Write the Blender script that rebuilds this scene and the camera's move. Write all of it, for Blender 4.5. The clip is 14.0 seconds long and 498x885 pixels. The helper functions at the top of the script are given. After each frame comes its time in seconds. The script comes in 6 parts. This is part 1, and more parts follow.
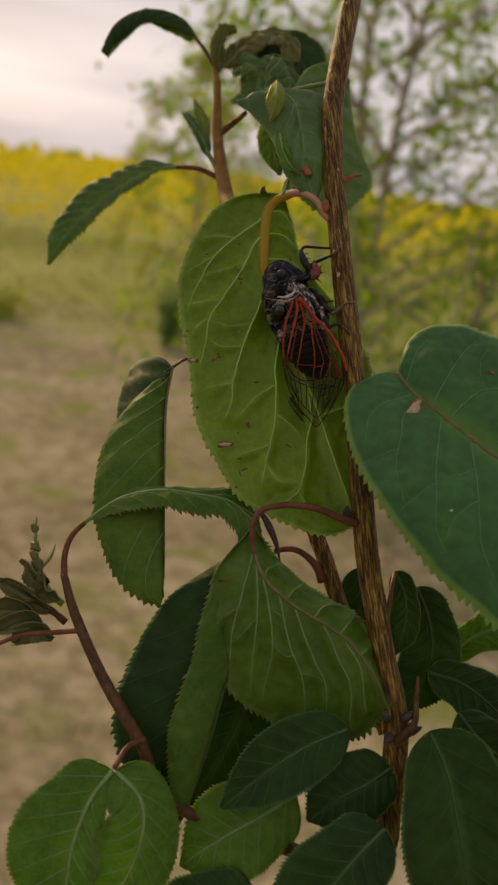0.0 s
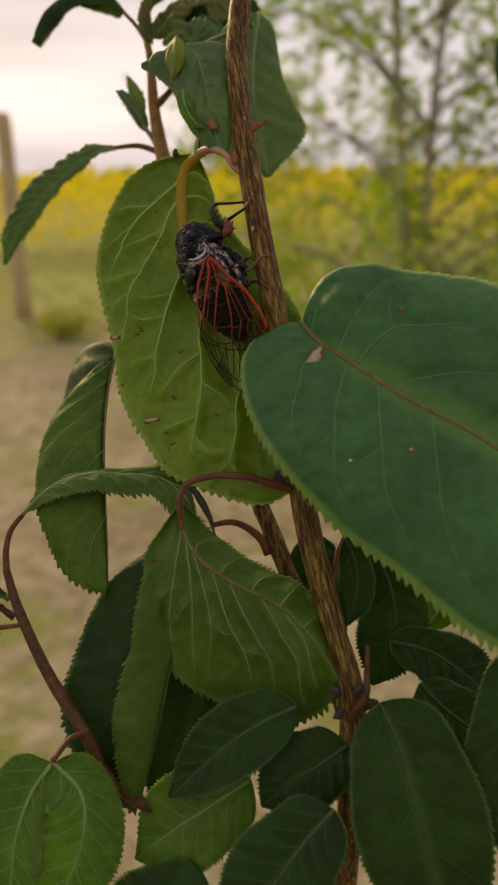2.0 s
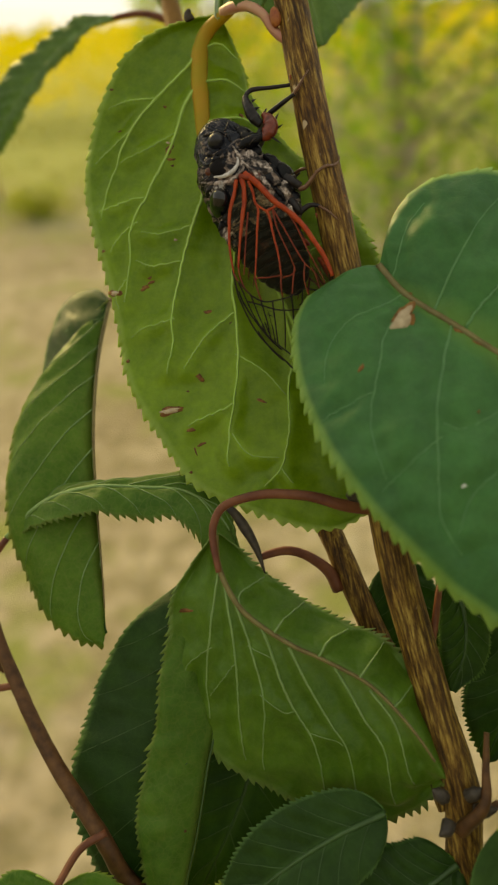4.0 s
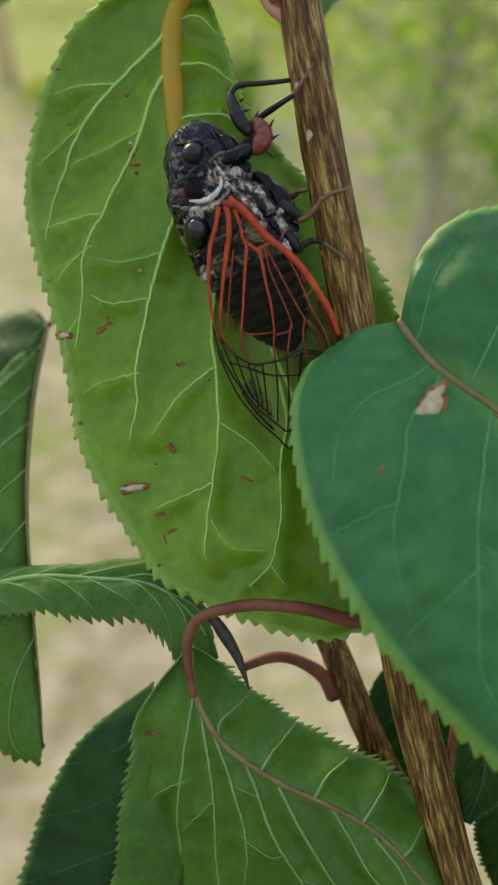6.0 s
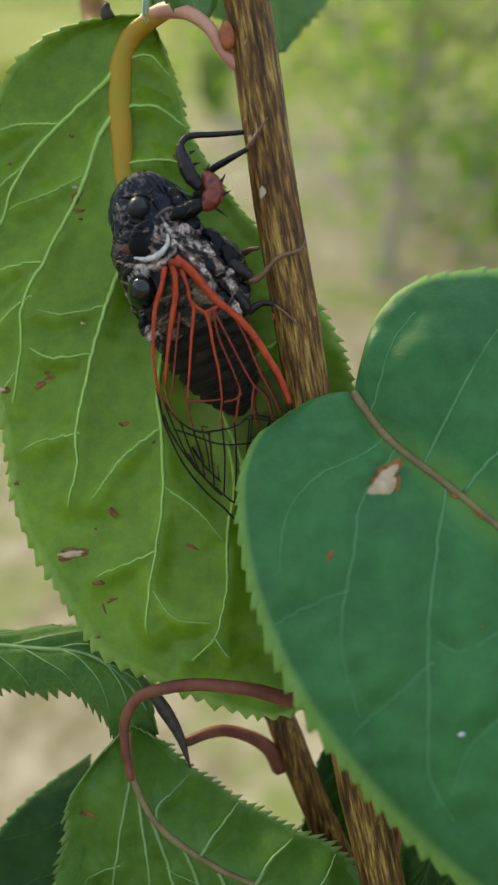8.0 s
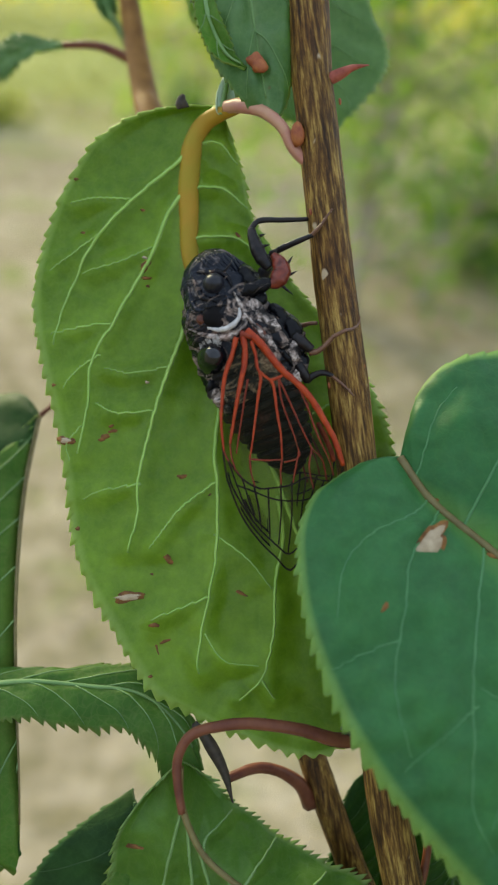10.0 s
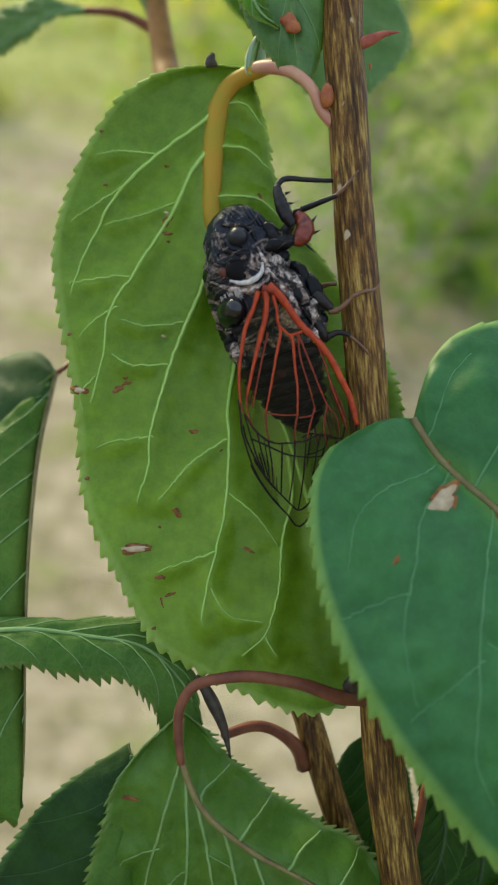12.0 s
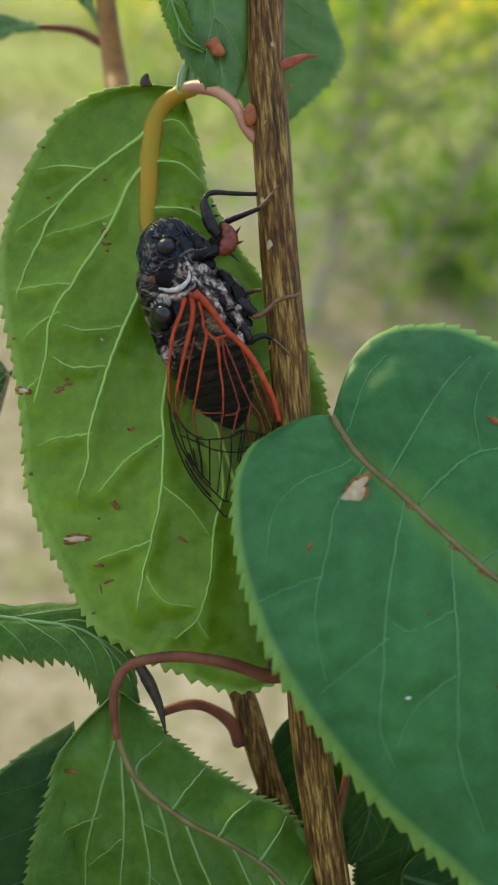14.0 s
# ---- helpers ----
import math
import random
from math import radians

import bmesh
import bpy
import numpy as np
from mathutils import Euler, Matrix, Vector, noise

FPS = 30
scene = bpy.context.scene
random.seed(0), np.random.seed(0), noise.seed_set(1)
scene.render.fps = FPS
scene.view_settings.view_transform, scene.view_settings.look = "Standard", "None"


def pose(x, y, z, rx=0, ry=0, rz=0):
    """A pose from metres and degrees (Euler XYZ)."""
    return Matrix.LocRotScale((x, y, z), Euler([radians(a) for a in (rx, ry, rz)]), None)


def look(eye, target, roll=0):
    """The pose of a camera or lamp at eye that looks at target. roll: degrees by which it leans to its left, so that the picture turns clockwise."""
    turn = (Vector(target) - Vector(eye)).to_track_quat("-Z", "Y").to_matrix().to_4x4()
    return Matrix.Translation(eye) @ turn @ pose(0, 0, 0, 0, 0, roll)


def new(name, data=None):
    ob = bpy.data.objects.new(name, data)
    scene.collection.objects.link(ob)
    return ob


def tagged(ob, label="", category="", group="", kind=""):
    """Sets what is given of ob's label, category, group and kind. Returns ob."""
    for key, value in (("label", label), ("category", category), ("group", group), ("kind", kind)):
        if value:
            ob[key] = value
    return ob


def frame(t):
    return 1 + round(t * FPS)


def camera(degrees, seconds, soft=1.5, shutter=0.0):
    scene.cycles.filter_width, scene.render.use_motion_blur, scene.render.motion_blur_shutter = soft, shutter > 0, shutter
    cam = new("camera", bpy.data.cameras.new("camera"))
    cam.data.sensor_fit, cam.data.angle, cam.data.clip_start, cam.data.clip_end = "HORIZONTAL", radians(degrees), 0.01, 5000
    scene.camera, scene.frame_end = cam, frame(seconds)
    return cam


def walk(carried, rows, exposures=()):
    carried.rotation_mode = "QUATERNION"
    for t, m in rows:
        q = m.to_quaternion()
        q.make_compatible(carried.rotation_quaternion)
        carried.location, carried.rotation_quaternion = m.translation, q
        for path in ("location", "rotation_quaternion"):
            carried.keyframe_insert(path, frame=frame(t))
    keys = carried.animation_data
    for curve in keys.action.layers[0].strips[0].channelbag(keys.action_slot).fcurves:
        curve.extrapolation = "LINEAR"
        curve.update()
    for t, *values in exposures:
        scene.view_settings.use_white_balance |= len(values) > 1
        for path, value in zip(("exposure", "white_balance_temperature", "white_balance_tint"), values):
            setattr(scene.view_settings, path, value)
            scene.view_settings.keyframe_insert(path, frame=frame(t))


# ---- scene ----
cam = camera(35.13, 14.0, soft=2.2)
cam.data.dof.use_dof = True
cam.data.dof.aperture_fstop = 21.0

# eye in millimetres from the cicada's eye; turn to the left, tilt up and lean in degrees
PATH = [
    (0.0, -14.2, -189.6, 23.8, -3.44, -19.30, 7.44),
    (0.5, 1.1, -201.7, 31.0, -1.99, -18.72, 4.00),
    (1.0, 12.7, -189.6, 24.9, 1.07, -19.21, 2.22),
    (1.5, 20.5, -181.9, 14.4, 2.34, -19.19, 0.36),
    (2.0, 24.4, -182.1, 16.9, 3.86, -19.95, -0.97),
    (2.5, 22.9, -171.9, 18.1, 4.59, -21.80, -1.78),
    (3.0, 21.6, -143.4, 13.7, 6.56, -25.43, -3.07),
    (3.5, 23.6, -129.8, 14.6, 8.70, -27.80, -4.65),
    (3.7, 21.7, -129.1, 13.7, 8.24, -27.31, -4.60),
    (5.8, 13.2, -100.5, 19.8, 4.30, -31.16, -2.45),
    (6.0, 11.9, -97.3, 20.6, 3.86, -32.00, -1.80),
    (6.5, 7.5, -94.4, 19.5, 4.07, -31.72, -0.57),
    (7.0, 11.2, -92.7, 17.0, 2.69, -31.69, -0.11),
    (7.5, 11.7, -90.8, 22.5, 0.96, -31.66, 0.81),
    (8.0, 13.6, -88.2, 25.7, 0.70, -32.52, 0.92),
    (8.5, 7.1, -83.6, 30.6, 1.21, -33.08, 1.83),
    (9.0, 4.6, -86.0, 35.5, -1.86, -32.37, 3.64),
    (9.2, 2.4, -87.6, 35.8, -2.33, -31.92, 3.97),
    (11.5, -0.2, -100.3, 22.2, -3.69, -27.10, 6.83),
    (12.0, -3.2, -97.8, 25.8, -4.68, -29.02, 8.38),
    (12.5, -8.3, -95.9, 28.8, -5.46, -30.32, 9.97),
    (13.0, 6.1, -101.7, 33.8, -6.10, -29.58, 8.32),
    (13.5, 5.1, -107.4, 29.3, -6.10, -29.49, 8.89),
    (14.0, 5.0, -104.4, 30.3, -5.17, -29.14, 8.26),
]
MM = 0.001
HIGH = 1.0      # the cicada sits one metre above the ground


def eye_pose(x, y, z, yaw, pitch, roll):
    place = Vector((x * MM, y * MM, HIGH + z * MM))
    a, b = radians(yaw), radians(pitch)
    ahead = Vector((-math.sin(a) * math.cos(b), math.cos(a) * math.cos(b), math.sin(b)))
    return look(place, place + ahead, roll)


# the sapling leans and twists about its foot in the breeze: seconds, degrees away from the viewer's side, degrees of twist
FOOT = Vector((-0.0485, -0.1352, 0.0))
SWAY = [(0.0, 1.2, -0.4), (1.0, 1.2, -0.8), (2.0, 1.2, -1.4), (2.5, 0.7, -2.2), (3.0, 0.1, -4.8), (3.5, -0.5, -6.0), (3.7, -0.7, -5.9), (5.8, -2.6, -0.2), (9.0, -2.6, 0.0), (14.0, -2.6, -0.8)]


def sway(t):
    lean, twist = (radians(float(np.interp(t, [r[0] for r in SWAY], [r[n] for r in SWAY]))) for n in (1, 2))
    return Matrix.Translation(FOOT) @ Matrix.Rotation(twist, 4, "Z") @ Matrix.Rotation(lean, 4, "X") @ Matrix.Translation(-FOOT)


walk(cam, [(r[0], sway(r[0]) @ eye_pose(*r[1:])) for r in PATH],
     exposures=[(0.0, -0.10, 11700, 13), (1.0, -0.10, 11700, 13), (1.5, 0.06, 11800, 13), (2.5, 0.10, 12600, 12), (3.0, 0.50, 15600, 8), (3.6, 0.58, 17500, -3),
                (5.8, 1.02, 7800, -7), (14.0, 1.05, 7600, -7)])

# ---------------------------------------------------------------- light
SUN_UP, SUN_WAY = radians(24), radians(-30)
world = bpy.data.worlds.new("evening_sky")
scene.world = world
world.use_nodes = True
wn, wl = world.node_tree.nodes, world.node_tree.links
wn.clear()
sky = wn.new("ShaderNodeTexSky")
sky.sky_type, sky.sun_disc, sky.sun_elevation, sky.sun_rotation = "NISHITA", False, SUN_UP, SUN_WAY
sky.dust_density, sky.air_density = 3.0, 1.0
wcoord, wmap = wn.new("ShaderNodeTexCoord"), wn.new("ShaderNodeMapping")
wmap.inputs["Scale"].default_value = (1.2, 1.2, 7.0)
wnoise = wn.new("ShaderNodeTexNoise")
wnoise.inputs["Scale"].default_value, wnoise.inputs["Detail"].default_value = 1.6, 6
wramp = wn.new("ShaderNodeValToRGB")
wramp.color_ramp.elements[0].position, wramp.color_ramp.elements[1].position = 0.35, 0.7
wramp.color_ramp.elements[0].color, wramp.color_ramp.elements[1].color = (3.6, 4.45, 7.1, 1), (6.4, 7.3, 10.6, 1)
wmix = wn.new("ShaderNodeMix")
wmix.data_type, wmix.inputs["Factor"].default_value = "RGBA", 0.94
wback, wout = wn.new("ShaderNodeBackground"), wn.new("ShaderNodeOutputWorld")
wback.inputs["Strength"].default_value = 0.12
wl.new(wcoord.outputs["Generated"], wmap.inputs["Vector"])
wl.new(wmap.outputs["Vector"], wnoise.inputs["Vector"])
wl.new(wnoise.outputs["Fac"], wramp.inputs["Fac"])
wl.new(sky.outputs["Color"], wmix.inputs["A"])
wl.new(wramp.outputs["Color"], wmix.inputs["B"])
wsep, wside, wglow = wn.new("ShaderNodeSeparateXYZ"), wn.new("ShaderNodeMapRange"), wn.new("ShaderNodeVectorMath")
wside.inputs["From Min"].default_value, wside.inputs["From Max"].default_value = -0.9, 0.9
wside.inputs["To Min"].default_value, wside.inputs["To Max"].default_value = 0.74, 1.02     # the evening sky fades away from the veiled sun
wglow.operation = "SCALE"
wl.new(wcoord.outputs["Generated"], wsep.inputs["Vector"])
wl.new(wsep.outputs["Y"], wside.inputs["Value"])
wl.new(wmix.outputs["Result"], wglow.inputs[0])
wl.new(wside.outputs["Result"], wglow.inputs["Scale"])
wl.new(wglow.outputs["Vector"], wback.inputs["Color"])
wl.new(wback.outputs["Background"], wout.inputs["Surface"])

sun = new("sun", bpy.data.lights.new("sun", "SUN"))
sun.data.energy, sun.data.angle, sun.data.color = 3.0, radians(25), (1.0, 0.86, 0.62)
sun.matrix_world = look((0, 0, 0), (-math.sin(SUN_WAY) * math.cos(SUN_UP), -math.cos(SUN_WAY) * math.cos(SUN_UP), -math.sin(SUN_UP)))


# ---------------------------------------------------------------- materials
class Mat:
    """A node material with a Principled shader and short ways to add noise to it."""

    def __init__(self, name, rough=0.6, metal=0.0, spec=0.5):
        self.m = bpy.data.materials.new(name)
        self.m.use_nodes = True
        self.n, self.l = self.m.node_tree.nodes, self.m.node_tree.links
        self.p = self.n["Principled BSDF"]
        self.out = self.n["Material Output"]
        self.p.inputs["Roughness"].default_value = rough
        self.p.inputs["Metallic"].default_value = metal
        self.p.inputs["Specular IOR Level"].default_value = spec
        self.co = self.n.new("ShaderNodeTexCoord").outputs["Object"]

    def mapped(self, scale, turn=None):
        start = self.co
        if turn:
            spin = self.n.new("ShaderNodeMapping")
            spin.inputs["Rotation"].default_value = [radians(t) for t in turn]
            self.l.new(self.co, spin.inputs["Vector"])
            start = spin.outputs["Vector"]
        node = self.n.new("ShaderNodeMapping")
        node.inputs["Scale"].default_value = scale
        self.l.new(start, node.inputs["Vector"])
        return node.outputs["Vector"]

    def noise(self, scale, detail=4, rough=0.6, co=None):
        node = self.n.new("ShaderNodeTexNoise")
        node.inputs["Scale"].default_value, node.inputs["Detail"].default_value, node.inputs["Roughness"].default_value = scale, detail, rough
        self.l.new(co or self.co, node.inputs["Vector"])
        return node.outputs["Fac"]

    def cells(self, scale, feature="DISTANCE_TO_EDGE", co=None):
        node = self.n.new("ShaderNodeTexVoronoi")
        node.feature = feature
        node.inputs["Scale"].default_value = scale
        self.l.new(co or self.co, node.inputs["Vector"])
        return node.outputs["Distance"]

    def ramp(self, fac, *stops):
        node = self.n.new("ShaderNodeValToRGB")
        el = node.color_ramp.elements
        while len(el) < len(stops):
            el.new(0.5)
        for e, (at, col) in zip(el, stops):
            e.position, e.color = at, (*col, 1) if len(col) == 3 else col
        self.l.new(fac, node.inputs["Fac"])
        return node.outputs["Color"]

    def grey(self, fac, lo, hi):
        return self.ramp(fac, (lo, (0, 0, 0)), (hi, (1, 1, 1)))

    def mix(self, fac, a, b, kind="MIX"):
        node = self.n.new("ShaderNodeMix")
        node.data_type, node.blend_type = "RGBA", kind
        for key, v in (("Factor", fac), ("A", a), ("B", b)):
            s = node.inputs[key] if key != "Factor" else node.inputs[0]
            if key != "Factor":
                s = node.inputs[6 if key == "A" else 7]
            if isinstance(v, (int, float)):
                s.default_value = v
            elif isinstance(v, tuple):
                s.default_value = (*v, 1)
            else:
                self.l.new(v, s)
        return node.outputs[2]

    def attr(self, name):
        node = self.n.new("ShaderNodeAttribute")
        node.attribute_name = name
        return node.outputs

    def island(self):
        return self.n.new("ShaderNodeNewGeometry").outputs["Random Per Island"]

    def piece(self):
        return self.n.new("ShaderNodeObjectInfo").outputs["Random"]

    def color(self, c):
        if isinstance(c, tuple):
            self.p.inputs["Base Color"].default_value = (*c, 1)
        else:
            self.l.new(c, self.p.inputs["Base Color"])
        self.c = c
        return self

    def rough(self, r):
        self.l.new(r, self.p.inputs["Roughness"])
        return self

    def bump(self, h, strength=0.4, dist=0.0003):
        node = self.n.new("ShaderNodeBump")
        node.inputs["Strength"].default_value, node.inputs["Distance"].default_value = strength, dist
        self.l.new(h, node.inputs["Height"])
        self.l.new(node.outputs["Normal"], self.p.inputs["Normal"])
        return self

    def thin(self, share, tint=(1.2, 1.25, 0.6)):
        """Lets a share of the light through, as a leaf does."""
        t, mx = self.n.new("ShaderNodeBsdfTranslucent"), self.n.new("ShaderNodeMixShader")
        self.l.new(self.mix(1.0, self.c, tint, "MULTIPLY"), t.inputs["Color"])
        mx.inputs["Fac"].default_value = share
        self.l.new(self.p.outputs["BSDF"], mx.inputs[1])
        self.l.new(t.outputs["BSDF"], mx.inputs[2])
        self.l.new(mx.outputs["Shader"], self.out.inputs["Surface"])
        return self


def leaf_material(name, dark, light, rough, vein_tint, spec=0.4, share=0.22, net_share=0.4):
    """A blade: soft blotches, two nets of fine veins, a pale rim, small rusty specks and dull dust."""
    k = Mat(name, rough, spec=spec)
    base = k.mix(k.grey(k.noise(70, 3), 0.35, 0.68), dark, light)
    base = k.mix(k.grey(k.noise(420, 5, 0.65), 0.32, 0.7), k.mix(1.0, base, (0.66, 0.74, 0.62), "MULTIPLY"), base)
    warp = k.n.new("ShaderNodeVectorMath")
    warp.operation = "MULTIPLY_ADD"
    wob = k.n.new("ShaderNodeTexNoise")
    wob.inputs["Scale"].default_value = 300
    k.l.new(k.co, wob.inputs["Vector"])
    k.l.new(wob.outputs["Color"], warp.inputs[0])
    warp.inputs[1].default_value = (0.003, 0.003, 0.003)
    k.l.new(k.co, warp.inputs[2])
    coarse = k.grey(k.cells(330, co=warp.outputs["Vector"]), 0.0, 0.07)
    fine = k.grey(k.cells(900, co=warp.outputs["Vector"]), 0.0, 0.10)
    base = k.mix(fine, k.mix(net_share * 0.5, base, vein_tint), base)
    base = k.mix(coarse, k.mix(net_share * 0.35, base, vein_tint), base)
    uv = k.n.new("ShaderNodeUVMap")
    uv.uv_map = "along"
    edge = k.n.new("ShaderNodeSeparateXYZ")
    k.l.new(uv.outputs["UV"], edge.inputs["Vector"])
    rim = k.grey(edge.outputs["Y"], 0.955, 1.0)
    base = k.mix(rim, base, k.mix(0.75, base, vein_tint))
    near_rib = k.grey(edge.outputs["Y"], 0.0, 0.16)
    base = k.mix(near_rib, k.mix(0.35, base, vein_tint), base)
    spots = k.grey(k.cells(170, "F1"), 0.03, 0.06)
    some = k.grey(k.noise(60, 2), 0.58, 0.62)
    base = k.mix(k.mix(some, (1, 1, 1), spots), (0.14, 0.06, 0.02), base)
    base = k.mix(k.piece(), k.mix(1.0, base, (0.9, 0.93, 1.05), "MULTIPLY"), k.mix(1.0, base, (1.1, 1.06, 0.9), "MULTIPLY"))
    k.color(base)
    k.rough(k.ramp(k.noise(160, 4), (0.3, (rough - 0.1,) * 3), (0.7, (rough + 0.14,) * 3)))
    k.bump(k.mix(0.55, k.mix(0.5, k.noise(1400, 3), fine), k.mix(0.5, coarse, k.noise(350, 3))), 0.3, 0.0002)
    return k.thin(share).m


LEAF_TOP = leaf_material("leaf_top", (0.013, 0.043, 0.006), (0.026, 0.074, 0.011), 0.55, (0.08, 0.17, 0.05), 0.18, 0.16, 0.10)
# lighter, bluer than LEAF_TOP: the sky's sheen on the front leaf, put into its colour
LEAF_BLUE = leaf_material("sky_sheen_leaf_top", (0.022, 0.112, 0.034), (0.036, 0.160, 0.044), 0.56, (0.22, 0.38, 0.09), 0.36, 0.15, 0.05)
LEAF_UNDER = leaf_material("leaf_underside", (0.215, 0.395, 0.020), (0.340, 0.550, 0.050), 0.40, (0.46, 0.62, 0.18), 0.6, 0.58, 0.12)
LEAF_MID = leaf_material("curled_leaf", (0.092, 0.215, 0.020), (0.140, 0.290, 0.034), 0.44, (0.20, 0.31, 0.10), 0.45, 0.45, 0.2)
LEAF_SAGE = leaf_material("sage_leaf", (0.080, 0.170, 0.050), (0.130, 0.235, 0.075), 0.5, (0.22, 0.30, 0.12), 0.4, 0.3, 0.2)
# lighter, yellower leaf green with the light on the brighter leaves painted in
LEAF_LIT = leaf_material("lit_leaf", (0.082, 0.205, 0.022), (0.135, 0.275, 0.034), 0.52, (0.22, 0.28, 0.07), 0.3, 0.48)


def plain(name, a, b, scale, rough, spec=0.4, bump=0.3, dist=0.0002, detail=5):
    k = Mat(name, rough, spec=spec)
    h = k.noise(scale, detail)
    k.color(k.mix(k.grey(h, 0.32, 0.7), a, b)).bump(h, bump, dist)
    return k.m


def bark_material():
    """Olive-brown young bark with long pale streaks and small pale pores."""
    k = Mat("young_bark", 0.55, spec=0.2)
    long = k.noise(1900, 8, 0.66, k.mapped((1.0, 1.0, 0.11), (28.5, 12, 0)))
    base = k.ramp(long, (0.34, (0.024, 0.012, 0.004)), (0.46, (0.085, 0.043, 0.010)), (0.54, (0.185, 0.108, 0.024)), (0.66, (0.42, 0.30, 0.085)))
    base = k.mix(k.grey(k.noise(90, 3), 0.35, 0.7), k.mix(1.0, base, (0.78, 0.62, 0.5), "MULTIPLY"), base)
    pore = k.grey(k.cells(420, "F1", k.mapped((1.0, 1.0, 0.5), (28.5, 12, 0))), 0.16, 0.22)
    rare = k.grey(k.noise(260, 1), 0.56, 0.6)
    base = k.mix(k.mix(rare, (1, 1, 1), pore), (0.42, 0.32, 0.2), base)
    return k.color(base).bump(k.mix(0.4, long, k.noise(420, 4)), 0.8, 0.0005).m


BARK = bark_material()
BRANCH_BARK = plain("branch_bark", (0.050, 0.022, 0.010), (0.130, 0.058, 0.022), 420, 0.5, 0.2)
SHOOT_BARK = plain("shoot_bark", (0.17, 0.075, 0.018), (0.30, 0.15, 0.04), 260, 0.55, 0.2)
RED_STALK = plain("red_stalk", (0.10, 0.030, 0.018), (0.19, 0.070, 0.034), 300, 0.42, 0.2)
PINK_STALK = plain("pink_stalk", (0.40, 0.15, 0.12), (0.46, 0.27, 0.15), 260, 0.42)
RIB_ORANGE = plain("rib_orange", (0.30, 0.22, 0.022), (0.40, 0.20, 0.025), 190, 0.6, 0.2)
RIB_GREEN = plain("rib_green", (0.22, 0.385, 0.065), (0.31, 0.48, 0.10), 250, 0.5)
RIB_DARK = plain("rib_dark", (0.020, 0.058, 0.012), (0.036, 0.090, 0.020), 250, 0.5)
RIB_BLUE = plain("rib_blue", (0.05, 0.165, 0.058), (0.085, 0.225, 0.075), 250, 0.45)
RIB_MID = plain("rib_mid", (0.11, 0.21, 0.06), (0.17, 0.28, 0.09), 250, 0.5)
YOUNG_STALK = plain("young_stalk", (0.10, 0.16, 0.04), (0.17, 0.22, 0.06), 300, 0.5)
RIB_BROWN = plain("rib_brown", (0.11, 0.08, 0.025), (0.18, 0.15, 0.05), 500, 0.5)
SCAR = plain("dry_scar", (0.08, 0.030, 0.008), (0.28, 0.125, 0.030), 1300, 0.8)
DRY = plain("dry_patch", (0.30, 0.22, 0.13), (0.48, 0.38, 0.25), 900, 0.8)
THORN = plain("thorn_red", (0.20, 0.035, 0.02), (0.42, 0.11, 0.07), 700, 0.6)
FLECK = plain("white_fleck", (0.6, 0.62, 0.55), (0.75, 0.76, 0.7), 900, 0.7)
BUD = plain("bud_brown", (0.22, 0.05, 0.02), (0.36, 0.12, 0.03), 900, 0.6)
BUD_DARK = plain("bud_dark", (0.02, 0.015, 0.012), (0.06, 0.045, 0.03), 900, 0.6)


# ---------------------------------------------------------------- shapes
# the stem leans away from the viewer and a little to the side
AX_U = Vector((0.9953, -0.0672, -0.0703))
AX_V = Vector((0.0936, 0.4657, 0.8800))
AX_W = Vector((-0.0264, -0.8824, 0.4698))


def pl(u, v, w):
    """A place on the sapling, in millimetres: u across it, v up along its leaning stem, w out of its front."""
    return Vector((0, -0.0003, HIGH - 0.0006)) + (AX_U * u + AX_V * v + AX_W * w) * 1.016 * MM


def way(u, v, w):
    return (AX_U * u + AX_V * v + AX_W * w).normalized()


def smooth_line(points, count):
    """A Catmull-Rom line through the points, evenly stepped."""
    p = [np.array(q, float) for q in points]
    p = [2 * p[0] - p[1]] + p + [2 * p[-1] - p[-2]]
    fine = []
    for i in range(1, len(p) - 2):
        for t in np.linspace(0, 1, 24, endpoint=False):
            a, b, c, d = p[i - 1 : i + 3]
            fine.append(0.5 * (2 * b + (c - a) * t + (2 * a - 5 * b + 4 * c - d) * t * t + (3 * b - a - 3 * c + d) * t**3))
    fine = np.array(fine + [p[-2]])
    step = np.r_[0, np.cumsum(np.linalg.norm(np.diff(fine, axis=0), axis=1))]
    return np.stack([np.interp(np.linspace(0, step[-1], count), step, fine[:, n]) for n in range(fine.shape[1])], 1)


def mesh_of(name, verts, faces, mats, slots=None, smooth=True):
    me = bpy.data.meshes.new(name)
    me.from_pydata([tuple(v) for v in verts], [], faces)
    for m in mats if isinstance(mats, (list, tuple)) else [mats]:
        me.materials.append(m)
    if slots is not None:
        me.polygons.foreach_set("material_index", slots)
    if smooth:
        me.polygons.foreach_set("use_smooth", [True] * len(me.polygons))
    me.update()
    return me


def hung(name, me, parent=None, label=""):
    ob = new(name, me)
    if parent is not None:
        ob.parent = parent
        ob.matrix_parent_inverse = parent.matrix_basis.inverted()
    return tagged(ob, label)


